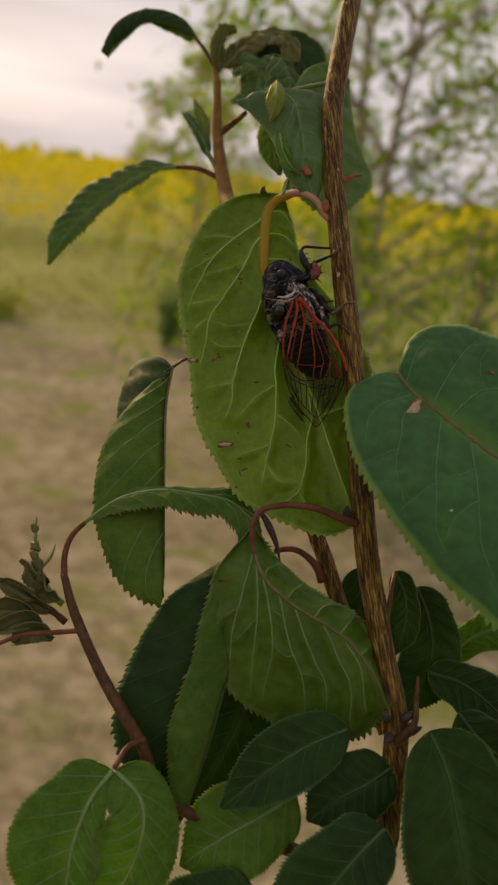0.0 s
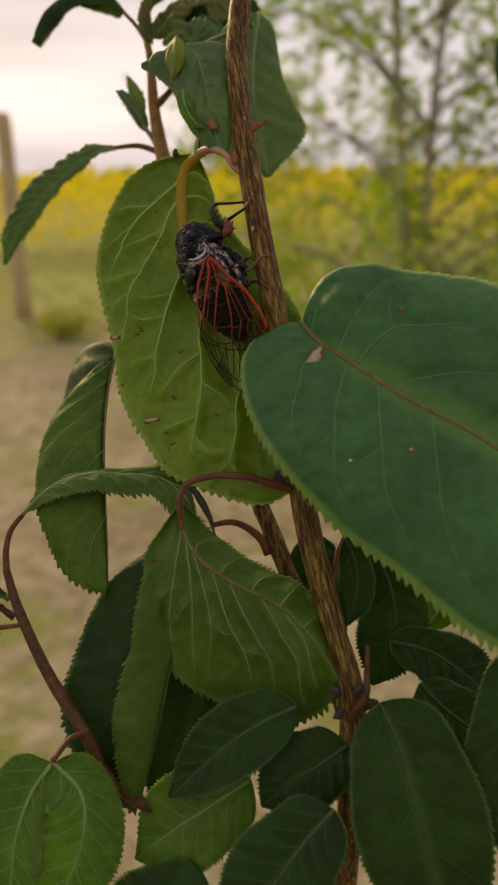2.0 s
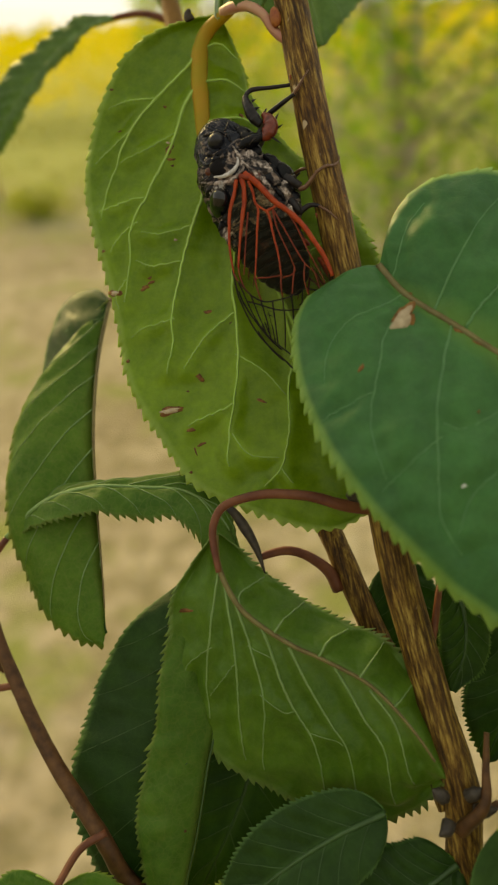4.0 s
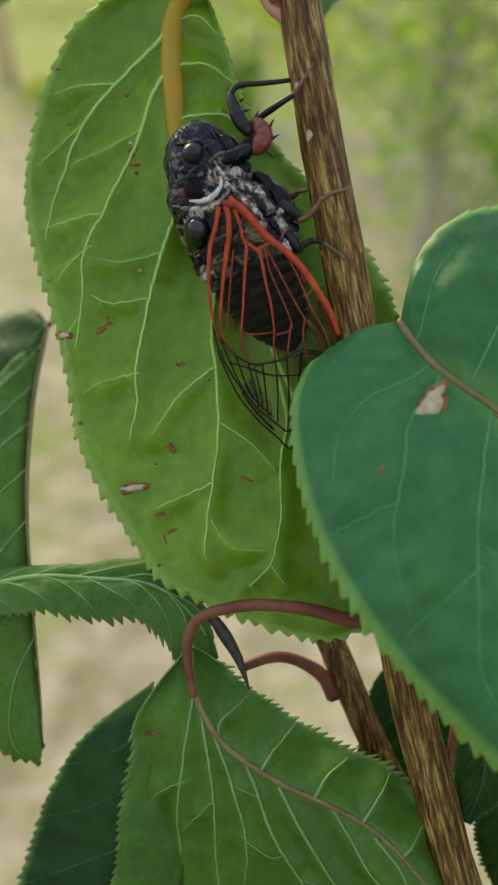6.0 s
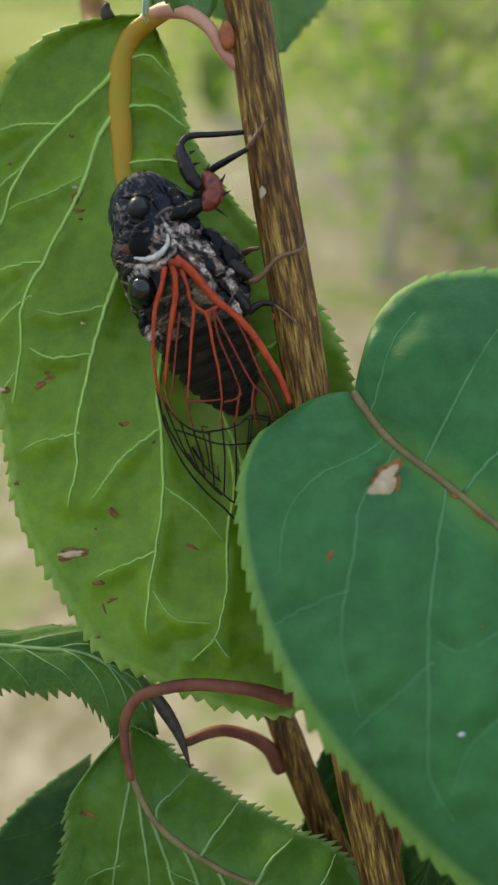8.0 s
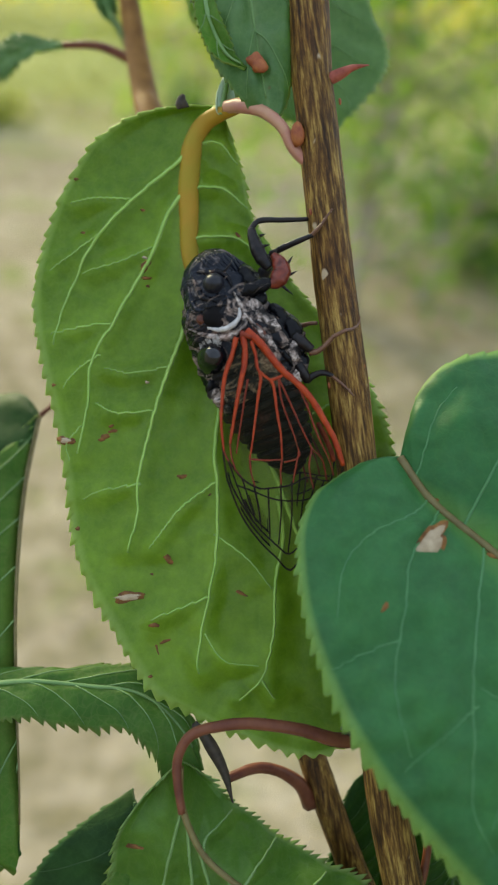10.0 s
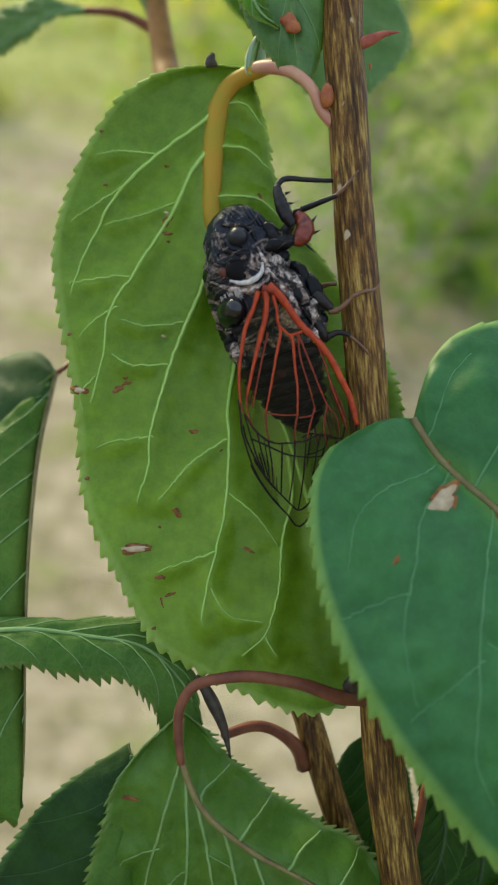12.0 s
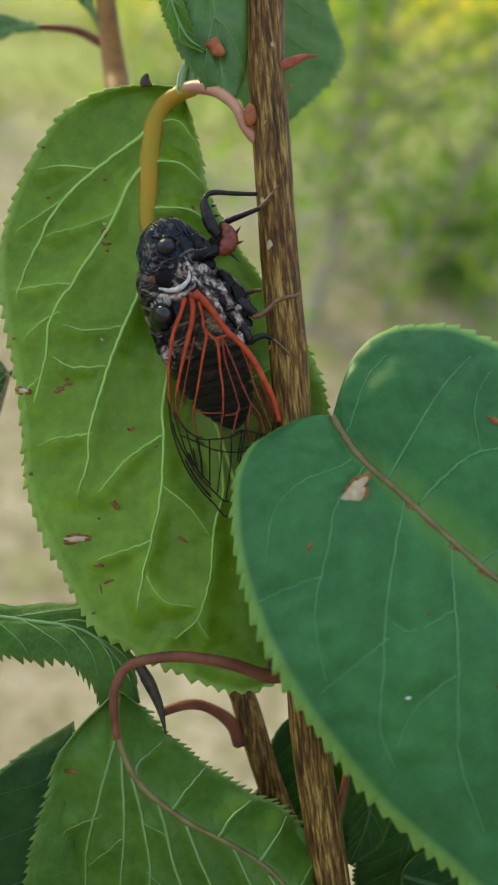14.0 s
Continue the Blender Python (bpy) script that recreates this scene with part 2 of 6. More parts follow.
def tube_data(path, radii, sides=8, wobble=0.0, cap=True, flat=1.0):
    """Vertices and faces of a round rod along world places."""
    n = len(path)
    path = [Vector(p) for p in path]
    verts, faces = [], []
    up = None
    for i, p in enumerate(path):
        t = (path[min(i + 1, n - 1)] - path[max(i - 1, 0)]).normalized()
        if up is None:
            up = t.orthogonal().normalized()
        up = (up - t * up.dot(t)).normalized()
        side = t.cross(up)
        for k in range(sides):
            a = 2 * math.pi * k / sides
            r = radii[i] * (1 + wobble * noise.noise(p * 700 + Vector((k * 1.7, i * 0.31, 0))))
            verts.append(p + (up * math.cos(a) + side * math.sin(a) * flat) * r)
    for i in range(n - 1):
        for k in range(sides):
            a, b = i * sides + k, i * sides + (k + 1) % sides
            faces.append((a, b, b + sides, a + sides))
    if cap:
        faces.append(tuple(range(sides))[::-1])
        faces.append(tuple(range((n - 1) * sides, n * sides)))
    return verts, faces


def joined(*pieces):
    verts, faces = [], []
    for v, f in pieces:
        faces += [tuple(k + len(verts) for k in q) for q in f]
        verts += list(v)
    return verts, faces


def rod(name, points, radii, mat, parent, label="", count=None, sides=8, wobble=0.0, place=None):
    """A rod through points of the sapling; radii in millimetres, spread evenly along it."""
    n = count or max(10, 6 * len(points))
    line = smooth_line(points, n)
    r = np.interp(np.linspace(0, 1, n), np.linspace(0, 1, len(radii)), radii) * MM
    at = place or pl
    return hung(name, mesh_of(name, *tube_data([at(*q) for q in line], r, sides, wobble), mat), parent, label)


def blob_data(centre, ax, ay, az, rows=8, cols=12, rough=0.0, seed=0.0):
    verts, faces = [centre + az], []
    for i in range(1, rows):
        th = math.pi * i / rows
        for k in range(cols):
            ph = 2 * math.pi * k / cols
            d = ax * math.sin(th) * math.cos(ph) + ay * math.sin(th) * math.sin(ph) + az * math.cos(th)
            verts.append(centre + d * (1 + rough * noise.noise(d * 900 + Vector((seed, 0, 0)))))
    verts.append(centre - az)
    last = len(verts) - 1
    for k in range(cols):
        faces.append((0, 1 + k, 1 + (k + 1) % cols))
        faces.append((last, last - cols + (k + 1) % cols, last - cols + k))
    for i in range(rows - 2):
        for k in range(cols):
            a, b = 1 + i * cols + k, 1 + i * cols + (k + 1) % cols
            faces.append((a, a + cols, b + cols, b))
    return verts, faces


def curve_of(values, s):
    """A smooth width or angle along a leaf, from values at even steps."""
    values = np.atleast_1d(np.array(values, float))
    if len(values) == 1:
        return np.full(len(s), values[0])
    return np.interp(s, np.linspace(0, 1, 160), smooth_1d(values, 160))


def smooth_1d(values, count):
    p = np.r_[2 * values[0] - values[1], values, 2 * values[-1] - values[-2]]
    x = np.linspace(0, len(values) - 1, count)
    i = np.minimum(x.astype(int), len(values) - 2)
    t = x - i
    a, b, c, d = p[i], p[i + 1], p[i + 2], p[i + 3]
    return 0.5 * (2 * b + (c - a) * t + (2 * a - 5 * b + 4 * c - d) * t * t + (3 * b - a - 3 * c + d) * t**3)


class Leaf:
    """A leaf blade about a midrib. Side a lies to the way (midrib x facing), side b opposite; widths in millimetres at even steps
    from base to tip; fold lifts a side towards the facing, in degrees; roll bends its rim on, in degrees."""

    def __init__(self, parent, mid, wide_a, wide_b, facing=(0, 0, 1), facing_tip=None, fold_a=0, fold_b=0, roll_a=0, roll_b=0,
                 upper=True, teeth=46, tooth=0.55, wave=0.5, quilt=0.35, veins=7, rib=0.55, rib_mat=None, vein_mat=None, mats=None, rows=170, label="", seed=0, slope=0.24, vein_r=0.11, round_base=0.0, rim_a=None, rim_b=None, bulge_a=0.0, bulge_b=0.0, crumple=0.12, traced=(), pillow=0.0, fine=False, rib_end=0.12):
        self.s = s = np.linspace(0, 1, rows)
        line = smooth_line(mid, rows)
        self.mid = np.array([pl(*q) for q in line])
        tan = np.gradient(self.mid, axis=0)
        tan /= np.linalg.norm(tan, axis=1)[:, None]
        f0, f1 = np.array(way(*facing)), np.array(way(*(facing_tip or facing)))
        nor = f0[None] * (1 - s[:, None]) + f1[None] * s[:, None]
        nor -= tan * (nor * tan).sum(1)[:, None]
        nor /= np.linalg.norm(nor, axis=1)[:, None]
        self.tan, self.nor, self.side = tan, nor, np.cross(tan, nor)
        self.wide = {1: curve_of(wide_a, s).clip(0) * MM, -1: curve_of(wide_b, s).clip(0) * MM}
        if round_base:
            ease = np.sqrt(1 - (1 - (s / round_base).clip(0, 1)) ** 2)
            for sg in (1, -1):
                self.wide[sg] = self.wide[sg] * ease
        self.rims = {sg: np.array([pl(*q) for q in smooth_line(r, rows)]) if r else None for sg, r in ((1, rim_a), (-1, rim_b))}
        self.bulge, self.crumple = {1: curve_of(bulge_a, s), -1: curve_of(bulge_b, s)}, crumple * MM
        for sg in (1, -1):
            if self.rims[sg] is not None:
                self.wide[sg] = np.linalg.norm(self.rims[sg] - self.mid, axis=1)
        self.fold = {1: np.radians(curve_of(fold_a, s)), -1: np.radians(curve_of(fold_b, s))}
        self.roll = {1: np.radians(curve_of(roll_a, s)), -1: np.radians(curve_of(roll_b, s))}
        self.wave, self.quilt, self.veins, self.slope, self.seed = wave * MM, quilt * MM, veins, slope, seed
        self.lines, self.pillow = None, 0.0
        across = [-1, -0.955, -0.86, -0.72, -0.56, -0.4, -0.25, -0.12, 0, 0.12, 0.25, 0.4, 0.56, 0.72, 0.86, 0.955, 1]
        if fine:
            across = [-1, -0.975, *np.linspace(-0.94, 0.94, 61), 0.975, 1]
        runs = []
        if traced:
            grid = self.net()
            for points, r0, r1 in traced:
                spots = smooth_line([self.find(u, v, grid) for u, v in points], 10 * len(points))
                runs.append(([(min(rows - 1, max(0, int(i))), q) for i, q in spots], r0, r1))
            self.lines = np.concatenate([np.array([self.at(i, q) for i, q in run]) for run, _, _ in runs] + [self.mid[::4]])
            self.pillow = pillow * MM
        rnd = random.Random(seed)
        saw = {1: self.saw(teeth, rnd) * tooth * MM, -1: self.saw(teeth, rnd) * tooth * MM}
        verts, uvs = [], []
        for i in range(rows):
            for q in across:
                p = self.at(i, q)
                if abs(q) == 1:
                    sg = 1 if q > 0 else -1
                    out = (p - self.at(i, 0.9 * sg))
                    size = np.linalg.norm(out)
                    out = out / size if size > 1e-9 else tan[i]
                    p = p + (out + 0.6 * tan[i]) * saw[sg][i] * min(1, self.wide[sg][i] / (3 * MM))
                verts.append(p)
                uvs.append((s[i], abs(q)))
        w = len(across)
        faces = [(i * w + k, i * w + k + 1, (i + 1) * w + k + 1, (i + 1) * w + k) for i in range(rows - 1) for k in range(w - 1)]
        mats = mats or ((LEAF_TOP, LEAF_UNDER) if upper else (LEAF_UNDER, LEAF_TOP))
        me = mesh_of("leaf", verts, faces, mats)
        if (me.polygons[(rows // 2) * (w - 1) + w // 2].normal).dot(Vector(nor[rows // 2])) < 0:
            me.flip_normals()
        layer = me.uv_layers.new(name="along")
        for loop in me.loops:
            layer.data[loop.index].uv = uvs[loop.vertex_index]
        self.ob = hung("leaf", me, parent, label)
        solid = self.ob.modifiers.new("thickness", "SOLIDIFY")
        solid.thickness, solid.offset, solid.material_offset = 0.22 * MM, -1, 1
        rib_mat = rib_mat or (RIB_DARK if upper else RIB_GREEN)
        vein_mat = vein_mat or rib_mat
        keep = max(3, int(rows * 0.94))
        path = [Vector(self.at(i, 0)) + Vector(nor[i]) * 0.1 * MM for i in range(0, keep, 3)]
        hung("midrib", mesh_of("midrib", *tube_data(path, np.linspace(rib, rib_end, len(path)) * MM, 7), rib_mat), self.ob)
        sides = []
        for run, r0, r1 in runs:
            pts = [Vector(self.at(i, q)) + Vector(nor[i]) * 0.02 * MM for i, q in run]
            sides.append(tube_data(pts, np.linspace(r0, r1, len(pts)) * MM, 6))

        def spot(start, q, sg):
            row = min(0.985, max(0.0, start + self.slope * q * (1 - 0.25 * q)))
            i = min(rows - 1, int(row * (rows - 1)))
            return Vector(self.at(i, q * sg, row)) + Vector(nor[i]) * 0.05 * MM

        for sg in (1, -1) if not traced else ():
            starts = [0.03 + 0.86 * k / veins + (0.03 if sg < 0 else 0) + rnd.uniform(-0.012, 0.012) for k in range(veins)]
            for k, start in enumerate(starts):
                pts = [spot(start, q, sg) for q in np.linspace(0, 0.97, 20) if start + self.slope * q * (1 - 0.25 * q) < 0.975]
                if len(pts) > 4:
                    sides.append(tube_data(pts, np.linspace(vein_r, 0.3 * vein_r, len(pts)) * MM, 5))
        if sides:
            hung("vein", mesh_of("vein", *joined(*sides), vein_mat), self.ob)

    def saw(self, teeth, rnd):
        """A row of forward teeth of uneven length."""
        out, edge = np.zeros(len(self.s)), 0.0
        while edge < 1:
            size = rnd.uniform(0.7, 1.3) / teeth
            inside = (self.s >= edge) & (self.s < edge + size)
            x = (self.s[inside] - edge) / size
            out[inside] = np.where(x < 0.75, x / 0.75, (1 - x) / 0.25) * rnd.uniform(0.6, 1.2)
            edge += size
        return out

    def at(self, i, q, row=None):
        """The place across row i: q from -1 (rim of side b) over 0 (midrib) to 1 (rim of side a)."""
        sg, a = (1 if q >= 0 else -1), abs(q)
        s = self.s[i] if row is None else row
        if row is not None:
            base = np.array([np.interp(row, self.s, self.mid[:, n]) for n in range(3)])
        else:
            base = self.mid[i]
        wide, fold, roll = self.wide[sg][i], self.fold[sg][i], self.roll[sg][i]
        if self.rims[sg] is not None:
            rim = self.rims[sg][i] if row is None else np.array([np.interp(row, self.s, self.rims[sg][:, n]) for n in range(3)])
            p = base + (rim - base) * a + self.nor[i] * self.bulge[sg][i] * wide * 4 * a * (1 - a)
        else:
            bend = fold + roll * a * 0.5
            flat = self.side[i] * sg * math.cos(bend) + self.nor[i] * math.sin(bend)
            p = base + flat * wide * a
        band = abs(math.sin(math.pi * ((s - self.slope * a * (1 - 0.25 * a)) * self.veins / 0.86 + 0.1)))
        lift = self.quilt * band * min(1.0, 6 * a * (1 - a)) * min(1, wide / (6 * MM))
        if self.lines is not None:
            gap = np.sqrt(((self.lines - p) ** 2).sum(1).min()) / MM
            lift = self.pillow * (1 - math.exp(-((gap / 1.7) ** 2))) * min(1.0, 5 * (1 - a) + 0.25)
        lift += self.wave * a * a * noise.noise(Vector(base) * 90 + Vector((self.seed, q * 1.5, 0)))
        if self.crumple:
            lift += self.crumple * min(1, 4 * a) * (noise.noise(Vector(p) * 210 + Vector((0, self.seed, 0))) + 0.6 * noise.noise(Vector(p) * 480))
        return p + self.nor[i] * lift

    def net(self):
        """Places of the blade on a coarse grid, seen along the sapling's front."""
        rows = range(4, len(self.s) - 4, 2)
        cols = np.linspace(-0.97, 0.97, 40)
        flat = np.array([[self.at(i, q) for q in cols] for i in rows])
        return rows, cols, flat - (flat @ np.array(AX_W))[..., None] * np.array(AX_W)

    def find(self, u, v, grid=None):
        """The row and share across of the blade that lie nearest to a place (u, v) of the sapling."""
        rows, cols, flat = grid or self.net()
        p = np.array(pl(u, v, 0))
        off = ((flat - (p - np.array(AX_W) * (p @ np.array(AX_W)))) ** 2).sum(-1)
        k, j = np.unravel_index(off.argmin(), off.shape)
        return rows[k], float(cols[j])


# ---------------------------------------------------------------- the sapling
def sapling():
    tree = tagged(new("sapling"), "young fruit tree with olive-brown stem and broad serrated leaves", "sapling")
    tree.location = pl(36, -1000, -380)
    tree.location.z = 0.0
    bpy.context.view_layer.update()

    # stem and shoots
    main = [(6, 260, -8), (3.6, 72, -5), (6.3, 37, -4.5), (10.3, 20, -4.2), (15.0, 2.5, -4), (20.0, -14.5, -4), (30.6, -56.5, -4), (36.4, -73.5, -4), (40.9, -86, -4),
            (44.2, -93, -4), (45.5, -112, -5), (46, -132, -9), (44, -300, -60), (40, -600, -190), (36, -1060, -400)]
    rod("stem", main, [1.6, 2.2, 2.6, 2.75, 2.8, 2.8, 2.8, 2.9, 3.1, 3.6, 3.4, 3.6, 4.2, 5, 7], BARK, tree, "olive-brown stem with pale streaks and pores", 220, 14, 0.05)
    rod("shoot", [(43, -97, -6), (37, -85, -10), (29.5, -73, -13), (22.4, -60, -13.5), (10, -38, -20), (-4, -7, -30)], [2.1, 2.1, 2.0, 1.9, 1.95, 2.0], BARK, tree, "thinner dark side shoot", 60, 10, 0.06)
    rod("shoot_end", [(-4, -7, -30), (-9, 6, -35), (-17.4, 33, -44), (-21.0, 41.5, -49), (-27.5, 61, -53), (-31, 78, -53), (-34, 87, -53)], [2.2, 2.4, 2.5, 2.4, 2.0, 1.5, 0.9], SHOOT_BARK, tree, "orange-brown upper end of the side shoot", 60, 10, 0.06)
    rod("branch", [(45, -124, -6), (31, -125, -5), (21, -124, -6), (4, -122, -7), (-6, -116, -6), (-10.4, -108.8, -4), (-21.6, -97.6, -7), (-31.6, -85.4, -11), (-36.6, -77, -13)],
        [1.8, 1.7, 1.6, 1.5, 1.5, 1.45, 1.4, 1.3, 1.2, 0.9], BRANCH_BARK, tree, "reddish-brown side branch", 80, 9, 0.08)
    rod("spur", [(43.8, -98, -1), (46.5, -93, 1.2), (46.4, -88, 0.5), (46.2, -83, 0)], [1.2, 0.9, 0.6, 0.4], BRANCH_BARK, tree, "", 20, 8, 0.1)
    rod("spur", [(44, -97, -2), (47.6, -95.4, -3), (49.4, -94.4, -4)], [1.1, 0.8, 0.5], BRANCH_BARK, tree, "", 14, 8, 0.1)
    for k, (u, v, w, du, dv) in enumerate([(40.2, -92.5, 0.5, -2, 1.5), (47.6, -94, 0, 1.8, 1.4), (41.5, -97, 1.5, -2, -1.5), (45.5, -91.5, 0.5, 0.8, 2.0)]):
        rod("bud", [(42.6 + (u - 42.6) * 0.6, v - dv * 0.5, w - 1), (u, v, w), (u + du * 0.5, v + dv * 0.5, w + 0.6)], [1.0, 1.1, 0.15], BUD_DARK, tree, "", 8, 7, 0.3)

    # buds and thorn on the stem
    hung("bud", mesh_of("bud", *blob_data(pl(7.0, 21.2, -2.6), way(1, 0.3, 0) * 0.95 * MM, way(0, 0, 1) * 1.0 * MM, way(-0.2, 1, 0.1) * 1.5 * MM, 8, 10, 0.2), BUD), tree, "rusty bud beside the stalk")
    rod("thorn", [(9.4, 28.6, -3.6), (11.2, 29.7, -3.2), (12.6, 30.4, -2.6), (14.4, 30.8, -2.2)], [0.85, 0.75, 0.4, 0.06], THORN, tree, "small red thorn with a dark tip", 12, 7, 0.1)
    rod("bud", [(25.2, -51.5, -1.5), (24.4, -50.4, 0.2), (24.2, -49.4, 0.5)], [1.3, 1.0, 0.3], BUD_DARK, tree, "dark bud scar", 10, 8, 0.3)
    for v in (12, -6, -9, 26, -60, -72):
        u = float(np.interp(-v, [-36, -18, -1.2, 15, 46, 66, 79], [7.0, 10.9, 15.3, 19.8, 26.5, 34, 39.5]))
        sg = -1 if v in (12, -9, -72) else 1
        hung("pore", mesh_of("pore", *blob_data(pl(u + sg * 2.4, v, -2.6), way(1, 0, 0) * 0.2 * MM, way(0, 0, 1) * 0.25 * MM, way(-0.2, 1, 0) * 0.45 * MM, 6, 8, 0.3), BUD), tree)

    # the broad leaf behind the cicada, seen from below
    big = Leaf(tree, [(-4.0, 25.8, -10.8), (-5.9, 23.6, -11.2), (-6.7, 20.4, -11.5), (-6.3, 12, -11.5), (-4.4, 5, -11.4), (1.7, -5.6, -10.8), (9.1, -18.0, -9.2), (15.4, -29.1, -7.7), (21.9, -41.4, -6.1), (28.1, -52.5, -4.7)], 1, 1,
               rim_a=[(-4.2, 26.0, -10.8), (-8.8, 25.6, -11.5), (-14.0, 23.7, -11.5), (-19.0, 19.6, -11.5), (-21.8, 14.6, -11.5), (-24.0, 7.4, -11.5), (-25.0, 0.6, -11.5), (-24.4, -5, -10.9), (-22.0, -11.5, -10), (-19.0, -18.6, -9.1),
                      (-16.6, -25.6, -8.2), (-14.5, -32.8, -7.2), (-11.4, -38.6, -6.5), (-7.8, -43, -5.9), (-4, -47.6, -5.3), (0, -51.6, -4.8), (4.6, -53.4, -4.6), (11.0, -55.1, -4.3), (17.3, -56.3, -4.2), (22.5, -56.0, -4.2), (28.1, -52.5, -4.7)],
               rim_b=[(-3.6, 25.6, -10.8), (-1.7, 22.7, -12), (0.7, 17.7, -12.4), (2.8, 12.7, -12.4), (8.8, 5.6, -12.2), (16.9, -2.0, -11.6), (22.7, -8.6, -10.8), (26.3, -15.7, -9.8), (28.3, -22.4, -8.8), (29.8, -33.7, -7.2), (30.2, -43.5, -5.9), (28.1, -52.5, -4.7)],
               bulge_a=[0.0, 0.03, 0.05, 0.04, 0.02], bulge_b=0.04, upper=False, rib=0.6, rib_mat=RIB_GREEN, vein_mat=RIB_GREEN, teeth=66, tooth=0.8, rows=360, fine=True, pillow=-1.25, crumple=0.5, wave=0.9, rib_end=0.2,
               label="broad light green leaf seen from below, with rusty specks", seed=3, quilt=0.0,
               traced=[([(-6.9, 20.4), (-13.0, 13.1), (-18.2, 5.4), (-20.1, -0.7), (-20.4, -8.8)], 0.34, 0.12), ([(-6.4, 14.9), (-7.8, 11.9), (-9.4, 5.3), (-12.9, -3.4), (-14.8, -10.3), (-15.2, -17.0), (-15.4, -23)], 0.36, 0.13),
                       ([(-3.2, 2.2), (-3.5, -3.5), (-4.2, -7.2), (-5.8, -15.5), (-6.6, -24.3), (-6.1, -29.9), (-5.9, -34.0)], 0.38, 0.14), ([(2.6, -8), (3.2, -18.6), (4.0, -24.2), (4.6, -31.3), (4.6, -39.1), (5.4, -47.7)], 0.36, 0.13),
                       ([(12.2, -24), (13.5, -30.1), (13.7, -34.3), (13.9, -42.1), (13.4, -47.7), (10.9, -50.8)], 0.34, 0.12), ([(13.4, -47.4), (15.5, -49.6)], 0.16, 0.1), ([(3.7, -23.3), (0.1, -27.6), (-2.6, -31.6), (-4.2, -34)], 0.2, 0.1),
                       ([(4.8, -38.8), (1.3, -41.0), (-2.4, -43)], 0.18, 0.1), ([(-6.5, -25.7), (-10.2, -26.9), (-14, -28.6)], 0.17, 0.09), ([(-13.6, -4.9), (-17.8, -6.3), (-21.5, -7.9)], 0.17, 0.09), ([(-14.6, -9.4), (-16.9, -12.0), (-18.9, -14.8)], 0.15, 0.09),
                       ([(-5.8, -15.5), (-11.0, -16.9), (-14.4, -16)], 0.14, 0.09), ([(-13.7, 12.1), (-18.6, 10.9), (-22.0, 10.5)], 0.18, 0.09), ([(-6.2, 20.7), (-3.3, 21.4), (0, 19.2)], 0.22, 0.1), ([(-6.2, 15.0), (-1.8, 15.6), (2.0, 13.6)], 0.24, 0.1),
                       ([(-5.0, 8.0), (1, 9.4), (6, 7)], 0.2, 0.1), ([(9, -17.6), (15, -13), (20, -9)], 0.28, 0.12), ([(15.4, -29), (22, -25), (27, -22)], 0.28, 0.12), ([(-9.0, 6.8), (-14, 3.6), (-18.6, 1)], 0.13, 0.08), ([(-4.6, -9), (-9, -11), (-13.6, -11)], 0.12, 0.08),
                       ([(4.4, -30), (9, -33), (13.4, -36)], 0.12, 0.08), ([(-17, 7), (-21, 3), (-23.6, 1)], 0.13, 0.08), ([(-15.2, -19), (-17, -22), (-17.2, -24.6)], 0.12, 0.08), ([(5, -43.5), (9, -46), (12.6, -46.4)], 0.11, 0.08)])
    rod("stalk", [(10.2, 17.6, -4.2), (7.0, 19.6, -3.8), (4.9, 22.1, -3.4), (2.2, 24.0, -4.5), (-0.8, 25.2, -7.0), (-2.6, 25.5, -9)], [0.8, 0.75, 0.72, 0.8, 0.95, 0.95], PINK_STALK, big.ob, "pinkish arched leaf stalk", 36, 10, 0.06)
    rod("rib_root", [(-1.4, 25.4, -8.2), (-3.7, 25.0, -10.4), (-5.8, 23.4, -11.5), (-6.7, 20.4, -12.0), (-6.4, 15.5, -12.1), (-5.6, 10.5, -12.0), (-4.4, 5, -11.8), (0, -3, -11.4)], [0.92, 1.15, 1.45, 1.5, 1.35, 1.2, 0.95, 0.5], RIB_ORANGE, big.ob, "thick orange root of the midrib", 40, 14, 0.1)
    rod("bud", [(-8.6, 25.2, -11), (-8.9, 26.1, -10.6), (-8.7, 26.8, -10.4)], [0.9, 0.8, 0.3], BUD_DARK, big.ob, "", 8, 8, 0.4)

